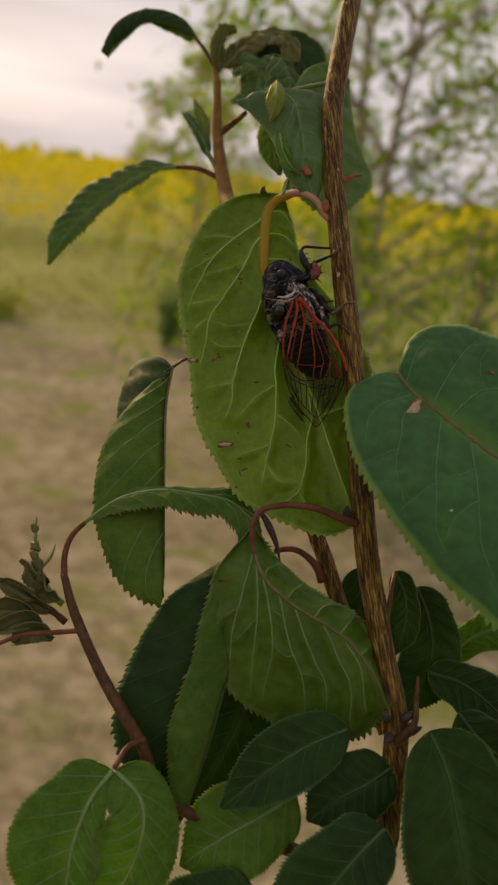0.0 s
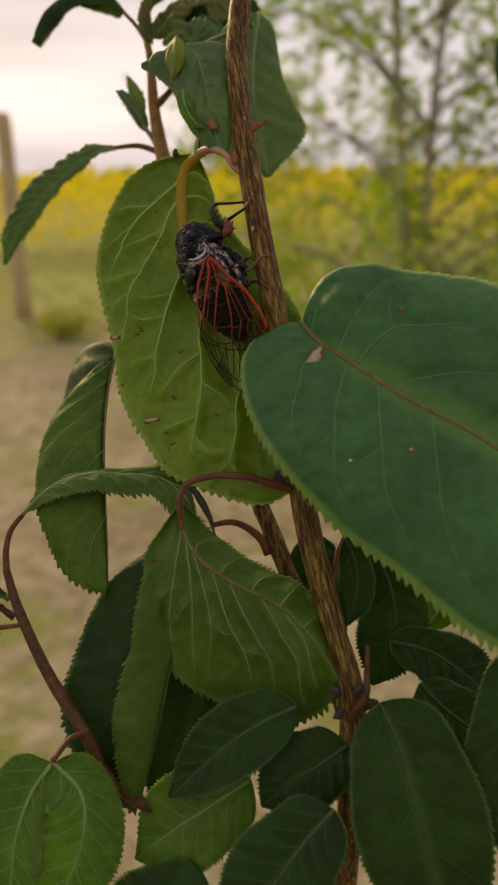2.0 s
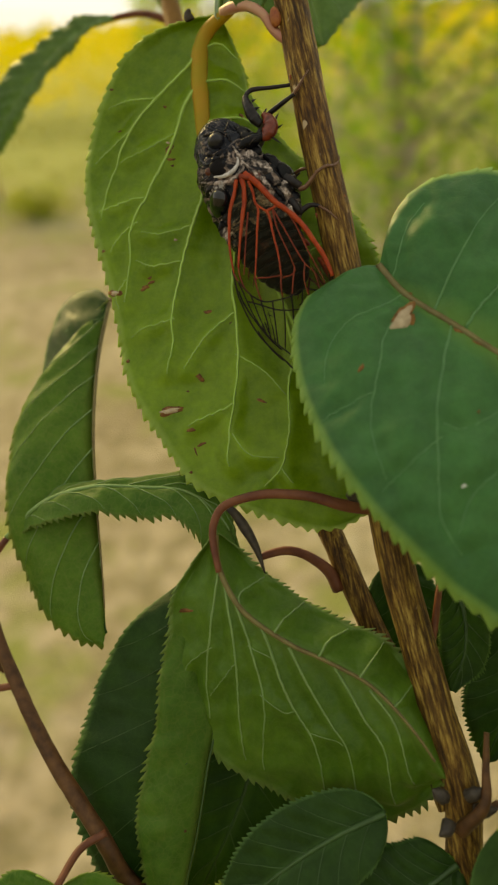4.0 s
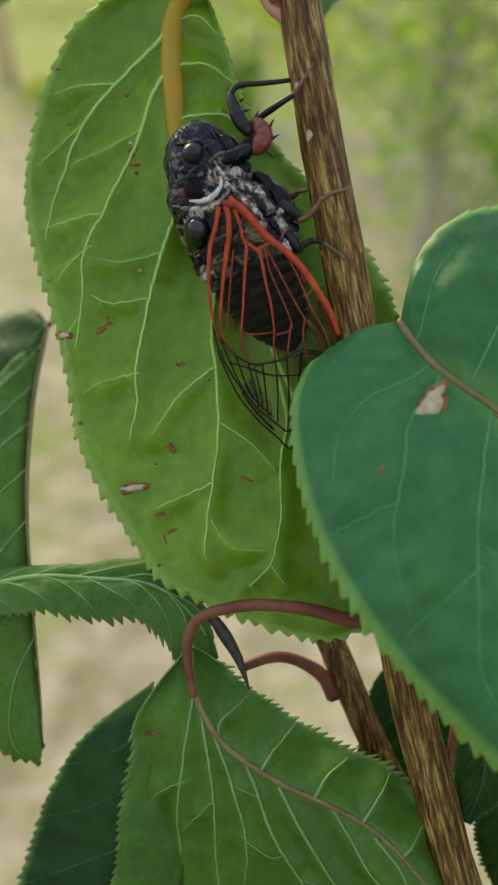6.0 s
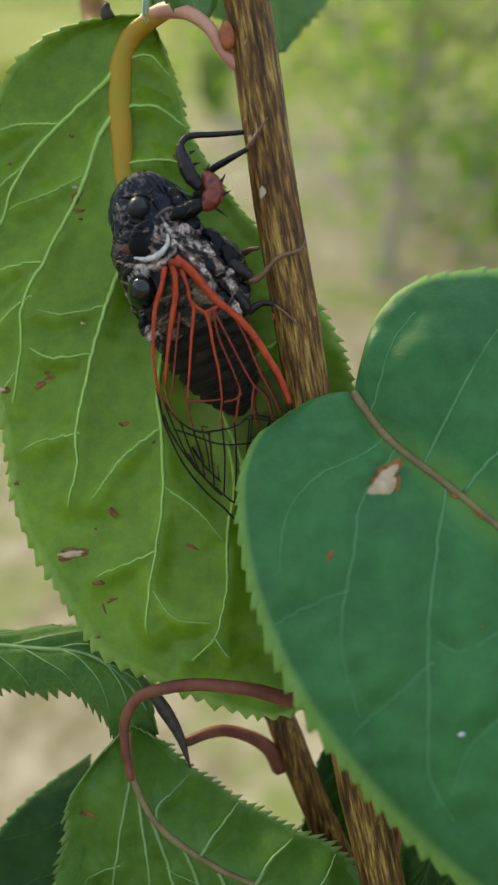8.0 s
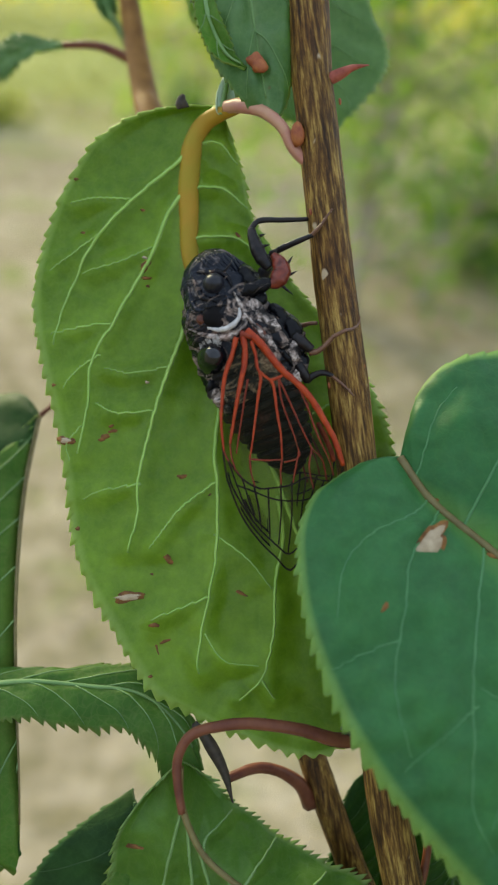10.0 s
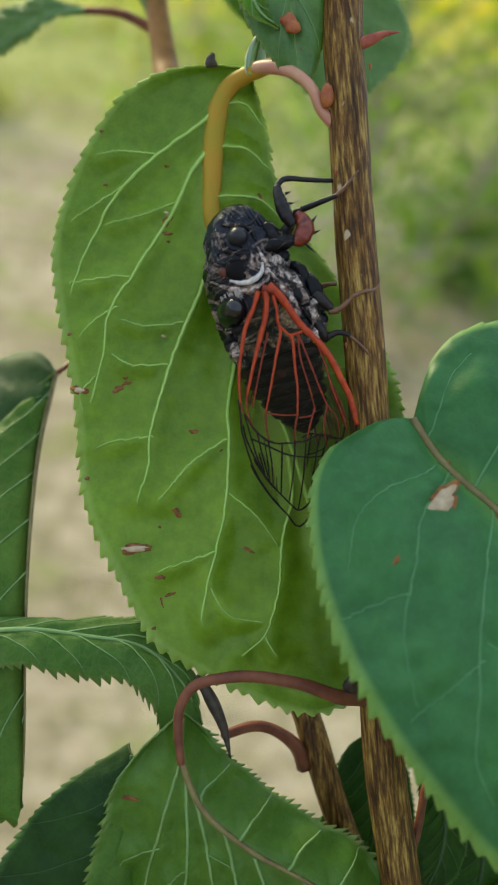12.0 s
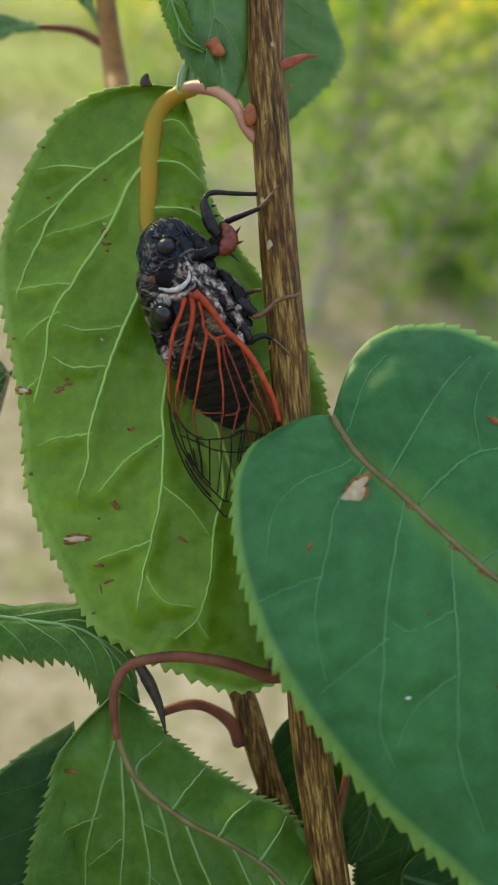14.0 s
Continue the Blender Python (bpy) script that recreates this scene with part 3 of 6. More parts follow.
    # the leaf in front, bluish green
    fore = Leaf(tree, [(25.7, -16.6, -1.2), (28.6, -20.0, 0.3), (31.6, -22.4, 1.4), (36.9, -25.5, 2.8), (43.3, -29.6, 4.7), (49.7, -33.3, 6.3), (67, -42, 9.5), (84, -56, 11), (100, -74, 10)], 1, 1,
                rim_a=[(25.6, -16.4, -1.3), (23.6, -16.8, -1.1), (20.6, -18.1, -0.5), (17.9, -20.2, 0.4), (15.6, -22.5, 1.5), (14.4, -26.4, 3.2), (14.7, -30.6, 5.1), (16.1, -35.8, 7.5), (18.4, -40.6, 9.6), (21.7, -45.7, 11.7), (26.2, -50.8, 13.4), (32.0, -56.2, 14),
                       (38.5, -61.4, 14), (48, -67.0, 14), (60.1, -75.0, 14), (67.5, -78.6, 13.6), (80, -82, 12.6), (92, -81, 11.4), (100, -74, 10)],
                rim_b=[(25.8, -16.3, -1.3), (26.3, -12.4, -2.8), (27.2, -8.2, -3.8), (29.6, -4.6, -4.0), (33.4, -2.4, -4.0), (39, -1.1, -4.0), (46, -1.6, -4), (55, -2.4, -3), (67, -5, -1), (80, -16, 2.5), (92, -38, 6.5), (100, -74, 10)],
                facing=(-0.08, 0.3, 1), facing_tip=(0.1, 0.3, 1), bulge_a=[0.10, 0.09, 0.06, 0.04], bulge_b=[0.06, 0.06, 0.05, 0.04], mats=(LEAF_BLUE, LEAF_UNDER), upper=True, rib=0.62, rib_mat=RIB_BROWN, vein_mat=RIB_BLUE, rib_end=0.25,
                teeth=60, tooth=1.35, label="large bluish green leaf with a bitten dry patch", seed=5, quilt=0.0, wave=1.2, rows=420, fine=True, pillow=0.95, crumple=0.5,
                traced=[([(43.3, -29.8), (43.9, -38.9), (44.3, -45.1), (46.1, -52.9), (51, -61)], 0.2, 0.08), ([(36.4, -25.6), (35.9, -31.0), (35.2, -39.1), (35.0, -45.4), (36.2, -51.2), (39, -57)], 0.2, 0.08), ([(31.0, -22.2), (27.9, -26.8), (26.5, -32.6), (26.5, -40.5), (28.6, -48)], 0.17, 0.07),
                        ([(38.5, -26.3), (41.2, -21.4), (45.0, -18.0), (52, -15.6), (60, -15)], 0.24, 0.09), ([(46.0, -31.2), (50, -28.8), (58, -26.6), (68, -27)], 0.22, 0.09), ([(29.6, -21), (27.0, -23.2), (23.3, -25.5), (20.4, -29.5), (20, -35)], 0.15, 0.07), ([(33.5, -23.6), (36.6, -15.8), (40, -9.6), (43, -5)], 0.2, 0.08),
                        ([(27.6, -18.6), (29, -12), (31.5, -7)], 0.14, 0.07), ([(54, -35.4), (55, -46), (58, -58), (64, -70)], 0.18, 0.08), ([(60, -38.4), (70, -36), (80, -38)], 0.18, 0.08), ([(68, -42.6), (70, -54), (76, -68)], 0.16, 0.08),
                        ([(26.6, -36), (22, -39), (19.4, -41)], 0.1, 0.06), ([(35.1, -42), (31, -46), (28.8, -49)], 0.1, 0.06), ([(44.3, -44), (40, -49), (38, -54)], 0.1, 0.06), ([(43.8, -37), (39, -40), (35.4, -40)], 0.09, 0.06), ([(45, -18), (44, -12), (46, -6)], 0.11, 0.06)])
    rod("stalk", [(26, -17.4, -1.6), (27.4, -22, -3.5), (28.4, -32, -5), (28.6, -46, -4.6)], [0.75, 0.8, 0.85, 1.0], PINK_STALK, fore.ob, "", 20, 8)

    # the curling leaf below
    low = Leaf(tree, [(4.6, -58.6, 0.0), (5.4, -62.7, 0.4), (7.6, -66.9, 0.6), (10.8, -70.2, 0.6), (17.2, -73.6, 0.4), (22.6, -75.5, 0.0), (29.6, -78.5, 0.0), (35.9, -84.0, 0.0), (41.3, -91.0, -2.0)], 1, 1,
               rim_a=[(4.3, -58.6, -0.6), (0.8, -64.0, -2.0), (-1.6, -69.1, -2.0), (-1.9, -74.6, -3), (-0.2, -82.3, -4.5), (2.3, -87.8, -5.6), (5.4, -93.4, -6.6), (9.8, -97.0, -7.4), (14.5, -98.8, -7.7), (19.3, -100.7, -8.1), (24.1, -102.4, -8.4), (29.5, -102.3, -8.4), (34.8, -100.8, -8.0), (39.0, -97.6, -6.8), (41.3, -91.0, -2)],
               rim_b=[(4.8, -58.4, -0.6), (7.4, -60.6, -3), (10.8, -63.4, -4), (16.4, -67.0, -4.6), (21.0, -69.2, -5), (25.5, -70.9, -5), (30.7, -72.4, -5), (35.3, -76.6, -4.6), (38.8, -82.6, -3.6), (41.4, -91.0, -2.0)],
               facing=(-0.05, 0, 1), bulge_a=[0.02, 0.05, 0.06, 0.04], bulge_b=[0.05, 0.18, 0.22, 0.2, 0.1], upper=False, mats=(LEAF_MID, LEAF_TOP), rib=0.5, rib_mat=RIB_BROWN, vein_mat=RIB_MID, rib_end=0.2,
               teeth=50, tooth=1.15, rows=340, label="green leaf with pale veins, one side curled over", seed=8, quilt=0.0, fine=True, pillow=-1.5, crumple=0.5, wave=0.9,
               traced=[([(5.4, -62.4), (5.0, -72.4), (4.6, -81.1), (5, -88)], 0.24, 0.1), ([(6.3, -64.6), (8.2, -73.8), (10.4, -86.7), (11, -94)], 0.26, 0.1), ([(8.1, -67.6), (11.2, -75.2), (13.7, -84.5), (14.6, -95)], 0.28, 0.1), ([(11.9, -70.9), (16.8, -79.7), (21.9, -88.6), (24.7, -99)], 0.28, 0.1),
                       ([(17.2, -73.8), (23.7, -84.0), (27.2, -90.4), (29.5, -99)], 0.26, 0.1), ([(22.8, -75.8), (28.3, -82.5), (32.2, -88.8), (34.4, -97)], 0.26, 0.1), ([(29.6, -78.8), (34.0, -85.1), (37, -93)], 0.24, 0.1),
                       ([(9.1, -68.5), (9.4, -66.8), (12.0, -64.6)], 0.24, 0.12), ([(14.8, -72.2), (15.9, -70.1), (18.4, -68.2)], 0.24, 0.12), ([(21.6, -75.0), (22.7, -72.7), (25.5, -71.2)], 0.24, 0.12), ([(27.8, -77.5), (29.3, -74.9), (31, -72.9)], 0.22, 0.1), ([(33, -81), (35, -79), (36, -78)], 0.2, 0.1),
                       ([(11, -74.6), (14, -76), (15, -76.4)], 0.09, 0.06), ([(13, -82), (17, -84), (19, -83.6)], 0.09, 0.06), ([(21, -87), (25, -88), (26, -88.4)], 0.09, 0.06), ([(5, -76), (2, -79), (1, -81)], 0.1, 0.06), ([(9, -78), (6.4, -82), (5, -84)], 0.09, 0.06)])
    rod("stalk", [(27.2, -52.6, -2.4), (23.3, -52.4, 0), (18.6, -51.5, 0.8), (12.8, -51.6, 0.8), (8.7, -52.6, 0.6), (5.4, -54.3, 0.4), (4.2, -57.2, 0.4), (4.6, -60.4, 0.5), (5.7, -64, 0.8)], [1.15, 0.95, 0.82, 0.78, 0.74, 0.7, 0.66, 0.6, 0.5], RED_STALK, low.ob, "reddish arched leaf stalk", 44, 9, 0.05)
    rod("stipule", [(5.6, -54.5, -3.4), (7.2, -56, -4), (10.2, -60.2, -4.4), (12.2, -64.6, -4.4)], [0.6, 0.95, 0.6, 0.06], BUD_DARK, tree, "dark pointed dry leaf tip", 14, 5)
    rod("stalk", [(23.5, -67, -12.5), (21.6, -64.0, -11.5), (17.9, -61.6, -9.5), (14.5, -61.0, -8), (10.6, -62.2, -6)], [1.2, 1.0, 0.8, 0.75, 0.65], RED_STALK, tree, "", 16, 7)

    def leaf(mid, a, b, label, **more):
        # a small first width means a rounded base of ordinary breadth
        a, b = ([0.75 * s[1], *s[1:]] if s[0] < 1 else s for s in (a, b))
        more.setdefault("round_base", 0.14)
        more.setdefault("tooth", 0.75)
        if more.get("mats", (LEAF_TOP,))[0] is not LEAF_TOP:
            more.setdefault("rib_mat", RIB_MID)
        more.setdefault("wave", 1.1)
        more.setdefault("crumple", 0.3)
        more.setdefault("quilt", 0.5)
        more.setdefault("teeth", 40)
        return Leaf(tree, mid, a, b, label=label, rows=190, **more)

    # arching narrow leaf on the side branch
    arch = leaf([(-34.5, -64.2, -13), (-27, -57.4, -9), (-18.5, -53.8, -7), (-10, -53.0, -7), (-2, -53.0, -7), (4, -56.4, -6), (7.5, -61, -5)], [1, 1], [1, 1], "narrow arching leaf with a ragged toothed rim",
                rim_a=[(-34.5, -64.2, -13), (-30, -58.0, -11.5), (-23, -54.0, -10.5), (-15.5, -51.9, -10), (-8, -51.0, -10), (-1.5, -50.9, -9), (4.4, -54.4, -7), (7.5, -61, -5)],
                rim_b=[(-34.5, -64.2, -13), (-25, -59.8, -6.5), (-18.8, -57.4, -4.6), (-13.6, -57.2, -4.5), (-8, -57.2, -4.5), (-4, -56.4, -4.5), (0.6, -59, -4.4), (3.6, -62.6, -4.4), (7.5, -61, -5)],
                facing=(-0.1, 1, 0.3), facing_tip=(0.5, 0.6, 0.8), bulge_a=0.05, bulge_b=0.12, upper=True, mats=(LEAF_LIT, LEAF_TOP), seed=11, wave=1.0, teeth=34, tooth=1.1, crumple=0.5)
    rod("stalk", [(-36.4, -77.4, -13), (-37.5, -72.5, -13.6), (-36.9, -68, -13.4), (-34.5, -64.2, -13)], [0.85, 0.75, 0.7, 0.6], RED_STALK, arch.ob, "", 20, 7)
    rod("stalk", [(-29.2, -88.4, -10), (-36, -90.2, -9), (-41.5, -91.6, -8), (-47, -95, -7), (-52, -100, -7)], [0.7, 0.55, 0.5, 0.45], RED_STALK, tree, "", 16, 7)
    # withered bud cluster at the branch's end
    rod("spur", [(-34.1, -88.0, -16.0), (-37.7, -86.0, -15.2), (-41.3, -84.4, -14.0), (-44.9, -84.6, -13.4)], [0.9, 0.8, 0.7, 0.3], BRANCH_BARK, tree, "", 14, 8, 0.3)
    rod("spur", [(-35.8, -84.0, -16.0), (-39.7, -81.5, -15.0), (-42.8, -77.0, -14.6), (-44.9, -72.0, -14.6), (-46.3, -65.0, -14.8)], [0.9, 0.8, 0.6, 0.5, 0.2], YOUNG_STALK, tree, "", 18, 8, 0.4)
    rod("spur", [(-42.8, -77.0, -14.6), (-40.8, -74.0, -14.0), (-40.2, -70.5, -13.8)], [0.5, 0.4, 0.12], YOUNG_STALK, tree, "", 10, 7, 0.4)
    for k, (u, v, w, r) in enumerate([(-43.2, -76.0, -14.0, 1.5), (-44.9, -72.0, -14.5, 1.2), (-46.1, -67.8, -14.8, 0.9), (-41.8, -78.6, -13.4, 1.3), (-44.5, -74.0, -13.2, 1.0)]):
        hung("bud", mesh_of("bud", *blob_data(pl(u, v, w), way(1, 0.2, 0) * r * MM, way(0, 0, 1) * r * MM, way(-0.3, 1, 0) * r * 1.2 * MM, 10, 12, 0.5, k * 3.0), LEAF_DULL), tree, "crumpled olive bud")
    for k, (u, v, w, du, dv, size) in enumerate([(-40.8, -85.0, -15.0, -1, 0.5, 8), (-43.9, -83.0, -14.0, -1, 0.3, 8), (-43.9, -86.5, -13.0, -1, -0.2, 8), (-41.3, -88.5, -12.5, -1, -0.5, 7), (-38.7, -91.0, -13.0, -0.9, -0.4, 6), (-39.7, -82.0, -15.0, -0.5, 1, 5), (-42.8, -79.0, -14.0, -0.8, 0.7, 4)]):
        Leaf(tree, [(u + 3, v - 1, w), (u, v, w + 1), (u + du * size * 0.6, v + dv * size * 0.6, w + 1.5), (u + du * size, v + dv * size - 1.2, w)], [0.6, 2.6, 2.6, 0.4], [0.6, 2.4, 2.2, 0.4], facing=(du * 0.4, 0.5, 1),
             fold_a=45, fold_b=40, roll_a=60, roll_b=-70, rows=50, teeth=9, tooth=0.5, veins=0, rib=0.3, mats=(LEAF_DULL, LEAF_DULL), wave=2.2, crumple=1.2, label="small crumpled olive bud leaf", seed=20 + k)

    # hanging leaf on the far shoot
    hang = leaf([(-22.6, -19.4, -29.0), (-21.4, -31, -22.0), (-18.4, -44.4, -14.0), (-15.6, -57.4, -11.0), (-13.0, -68.6, -9.0), (-11.4, -77.4, -8.0)], [1, 1], [1, 1], "hanging folded leaf with a yellowish midrib",
                rim_a=[(-22.6, -19.3, -28.6), (-27.4, -26, -25), (-31.0, -34, -21), (-33.4, -43, -17), (-33.6, -52, -14), (-31.8, -60, -12), (-29.0, -67, -11), (-23, -75, -9.4), (-16.6, -78.6, -8.4), (-11.4, -79.4, -8)],
                rim_b=[(-22.8, -19.2, -29.6), (-26, -16.8, -32), (-30.0, -16.8, -33), (-33.2, -20, -32.4), (-34.2, -29.5, -29.0), (-33.0, -37.4, -26.0), (-29.2, -47.8, -21.0), (-23.0, -58.6, -17.0), (-16.1, -68.6, -12.0), (-11.4, -77.4, -8)],
                facing=(-0.2, 0.1, 1), bulge_a=0.10, bulge_b=0.05, upper=True, mats=(LEAF_LIT, LEAF_TOP), rib=0.4, rib_mat=RIB_BROWN, vein_mat=RIB_MID, seed=31, tooth=0.9, slope=0.3, quilt=0.7, vein_r=0.14)
    rod("stalk", [(-9, 2, -36), (-14, -14.5, -33), (-17.5, -15.2, -32), (-20, -16.2, -30.4), (-22.6, -19.4, -29)], [0.6, 0.55, 0.5, 0.45, 0.4], RED_STALK, hang.ob, "", 20, 7)

    # the dark leaves below
    leaf([(-0.6, -67.4, -7), (4.0, -82, -6.5), (6.0, -88, -6.5), (5.2, -96, -6.5), (4.2, -108, -6.5), (2.0, -122.6, -6.5)], [1, 1], [1, 1], "large dark green leaf folded over along its midrib",
         rim_a=[(-1.6, -67.0, -9), (-10.4, -76.3, -9.5), (-15.6, -88, -10), (-17.6, -100, -10), (-16.6, -109, -10), (-11.6, -117, -9.6), (-4, -122, -9), (1.4, -124.2, -7.5)],
         rim_b=[(-0.8, -67.8, -6), (-1.8, -74.4, -4.4), (-2.6, -80, -3.8), (-2.6, -88, -3.6), (-3.8, -97, -3.6), (-4.8, -104, -3.6), (-3.4, -112, -4), (0.8, -122.4, -6)],
         bulge_a=0.05, bulge_b=0.12, facing=(-0.3, 0.1, 1), seed=33, teeth=46, tooth=1.3, crumple=0.5, wave=1.5, slope=0.3, mats=(LEAF_TOP, LEAF_LIT), rib=0.3)
    leaf([(14, -82, -16), (12, -94, -16), (9, -108, -16), (3, -124, -16)], [0.4, 10, 12, 8, 0.3], [0.4, 10, 11, 8, 0.3], "dark green leaf in the shade of its neighbours", facing=(0.3, 0, 1), seed=35)
    leaf([(33, -97, -1), (25.6, -101.4, 0), (18.4, -107.6, 0), (9.2, -118.2, -2)], [4, 6.6, 7.2, 5, 0.3], [4, 7.0, 7.4, 5, 0.3], "narrow pointed dark green leaf", facing=(-0.15, 0.3, 1), fold_a=12, fold_b=14, seed=37)
    leaf([(44, -103.4, -2), (39, -107.5, -1), (33, -112, -1), (28, -117.5, -2)], [0.4, 7, 8, 6, 0.3], [0.4, 6.5, 7.5, 6, 0.3], "small rounded green leaf", facing=(0.1, 0.3, 1), seed=39)
    leaf([(49.3, -93.4, 4), (53.6, -100.6, 6.4), (57.4, -111, 7), (62, -124, 6), (66, -138, 3)], [0.4, 10.5, 12.6, 12, 8, 0.3], [0.4, 10.5, 12.8, 12, 8, 0.3], "broad dark green leaf with a pale midrib", facing=(-0.1, 0.35, 1), fold_a=10, fold_b=12, seed=41, rib=0.45)
    leaf([(42, -113.1, 8), (37, -119.5, 8.6), (31.6, -129, 8), (26, -141, 6)], [0.4, 8, 10, 8, 0.3], [0.4, 8, 10.5, 8, 0.3], "green leaf with a pale toothed rim", facing=(0, 0.3, 1), seed=43)
    leaf([(-14.8, -113.6, 3), (-18.0, -120, 4), (-19.4, -130, 5), (-18, -144, 5)], [0.5, 9, 13, 13, 9, 0.3], [0.5, 3.6, 5.4, 6, 4, 0.3], "green leaf lit along its rim", facing=(-0.1, 0.4, 1), seed=45, mats=(LEAF_LIT, LEAF_UNDER))
    leaf([(-14.0, -113.4, 3), (-7.6, -118.2, 4), (-6.2, -127, 4.5), (-10, -141, 4)], [0.5, 7, 8.6, 8, 0.3], [0.5, 6.4, 8, 7, 0.3], "green leaf with a wavy pale rim", facing=(0.25, 0.3, 1), seed=47, mats=(LEAF_LIT, LEAF_UNDER))
    rod("stalk", [(-9.8, -107.6, -3.6), (-13, -109.4, -1), (-14.4, -112.6, 4)], [0.7, 0.65, 0.6], RED_STALK, tree, "", 12, 7)
    leaf([(25, -113.5, -5), (18, -119, -4), (11, -124.6, -4), (3, -132, -5)], [0.4, 8, 10, 8, 0.3], [0.4, 8, 9.6, 8, 0.3], "yellowish green leaf", facing=(0.1, 0.5, 1), seed=49, mats=(LEAF_LIT, LEAF_UNDER))
    rod("stalk", [(22, -124, -6), (19, -128, -4), (15, -135, -2), (10, -141, 0)], [0.8, 0.7, 0.6, 0.5], RED_STALK, tree, "", 14, 7)
    leaf([(20, -133, 2), (10, -138, 3), (0, -148, 2)], [0.4, 8, 9, 0.3], [0.4, 8, 9, 0.3], "dark green leaf low on the stem", facing=(0, 0.6, 1), seed=50)
    # behind the stem
    leaf([(39.4, -61.6, -9), (42.4, -66.6, -8.4), (43.4, -73, -8), (42, -80, -8)], [0.3, 3.4, 4.2, 3.4, 0.3], [0.3, 3.6, 4.2, 3.4, 0.3], "small greyish green leaf", facing=(0.4, 0.1, 1), seed=51, mats=(LEAF_TOP, LEAF_UNDER))
    rod("stalk", [(37.6, -77, -5), (38.2, -70, -4.4), (38.6, -64.5, -6), (39.4, -61.6, -9)], [0.7, 0.6, 0.55, 0.5], RED_STALK, tree, "", 16, 7)
    leaf([(47, -64, -17), (51, -71, -16), (52.5, -80, -15), (49, -93, -15)], [0.4, 6, 8, 7, 0.3], [0.4, 6.5, 8.5, 7, 0.3], "dark green leaf behind the stem", facing=(0.25, -0.1, 1), seed=53)
    leaf([(32, -62, -16), (35, -70, -16), (36, -80, -16), (34, -90, -16)], [0.4, 7, 8.5, 7, 0.3], [0.4, 6, 7, 6, 0.3], "dark bluish leaf behind the stem", facing=(0.3, 0.4, 1), seed=54)
    leaf([(52, -83, -13), (60, -84, -12), (68, -88, -12), (76, -94, -13)], [0.4, 6, 8, 7, 0.3], [0.4, 5, 7, 6, 0.3], "dark green leaf at the side", facing=(0, 0.5, 1), seed=55)
    leaf([(58, -90, -6), (64, -95, -5), (72, -99, -5), (80, -102, -6)], [0.4, 6, 8, 6, 0.3], [0.4, 6, 7, 6, 0.3], "dark green leaf at the side", facing=(0, 0.5, 1), seed=56)
    leaf([(74, -80, 6), (72, -90, 8), (73, -104, 8), (78, -120, 6)], [0.4, 5, 7, 6, 0.3], [0.4, 7, 10, 9, 0.3], "green leaf reaching out to the side", facing=(-0.1, 0.2, 1), seed=57)
    leaf([(62, -80, -32), (67, -74, -31), (74, -70, -31), (82, -70, -32)], [0.4, 4, 5, 0.3], [0.4, 4, 5, 0.3], "light green leaf farther back", facing=(0, 0.4, 1), seed=59, mats=(LEAF_LIT, LEAF_UNDER))
    leaf([(93, 150, -121), (90.5, 134, -120), (92, 118, -120), (96.5, 97, -122)], [4, 7, 6, 0.3], [6, 13, 15, 0.3], "green leaf hanging behind the stem", facing=(-0.1, 0.1, 1), seed=61)
    rod("stalk", [(6.8, 160, -7), (40, 185, -60), (76, 180, -110), (93, 150, -121)], [1.4, 1.1, 0.9, 0.6], RED_STALK, tree, "", 18, 7)
    # top of the far shoot
    curl = leaf([(-41.2, 93, -53), (-45.6, 97.5, -53), (-52.5, 99.5, -53), (-60, 98, -53), (-66.5, 92, -53), (-69.3, 82, -53)], [0.3, 4, 5, 5.5, 4.5, 2.4], [0.3, 4, 5, 5.5, 4.5, 2.4], "dark curled leaf arching over",
                facing=(-0.1, 1, 0.4), fold_a=[-35, -50, -55], fold_b=[-20, -30, -35], roll_a=[-60, -80, -80], roll_b=[-60, -60, -60], seed=63, wave=2.2, crumple=0.6, quilt=0.8)
    rod("stalk", [(-33, 84, -53), (-37, 89, -53), (-41.2, 93, -53)], [0.75, 0.65, 0.55], RED_STALK, curl.ob, "", 12, 7)
    side = leaf([(-38, 49.2, -54), (-45, 47, -55), (-53, 41.5, -57), (-62, 32.5, -60), (-69, 23, -63), (-73, 14, -66)], [2, 5, 7, 7.5, 5, 0.3], [1, 3, 4.2, 4.2, 3, 0.3], "narrow wrinkled leaf with a toothed rim",
                facing=(0.2, 0.6, 0.9), fold_a=[10, 10, 5], fold_b=[20, 20, 10], seed=65, quilt=1.5, veins=11, teeth=30, tooth=0.9, wave=1.8, crumple=0.6, mats=(LEAF_SAGE, LEAF_UNDER))
    rod("stalk", [(-24.5, 48, -53), (-31, 49.6, -53), (-38, 49.2, -54)], [1.0, 0.8, 0.65], RED_STALK, side.ob, "", 12, 7)
    rod("stalk", [(-24.0, 47.5, -53), (-27, 52, -52), (-29.5, 55.1, -52)], [0.8, 0.7, 0.8], YOUNG_STALK, tree, "", 12, 7, 0.2)
    leaf([(-29, 54, -52), (-31.5, 58, -51), (-34.5, 61.5, -51), (-39, 66.5, -52)], [1.5, 2.6, 2.3, 1.2], [1.5, 2.4, 2.0, 1.2], "small folded young leaf", fold_a=25, fold_b=25, facing=(0.2, 0.3, 1), seed=68, veins=3, mats=(LEAF_SAGE, LEAF_SAGE), crumple=0.5, teeth=9)
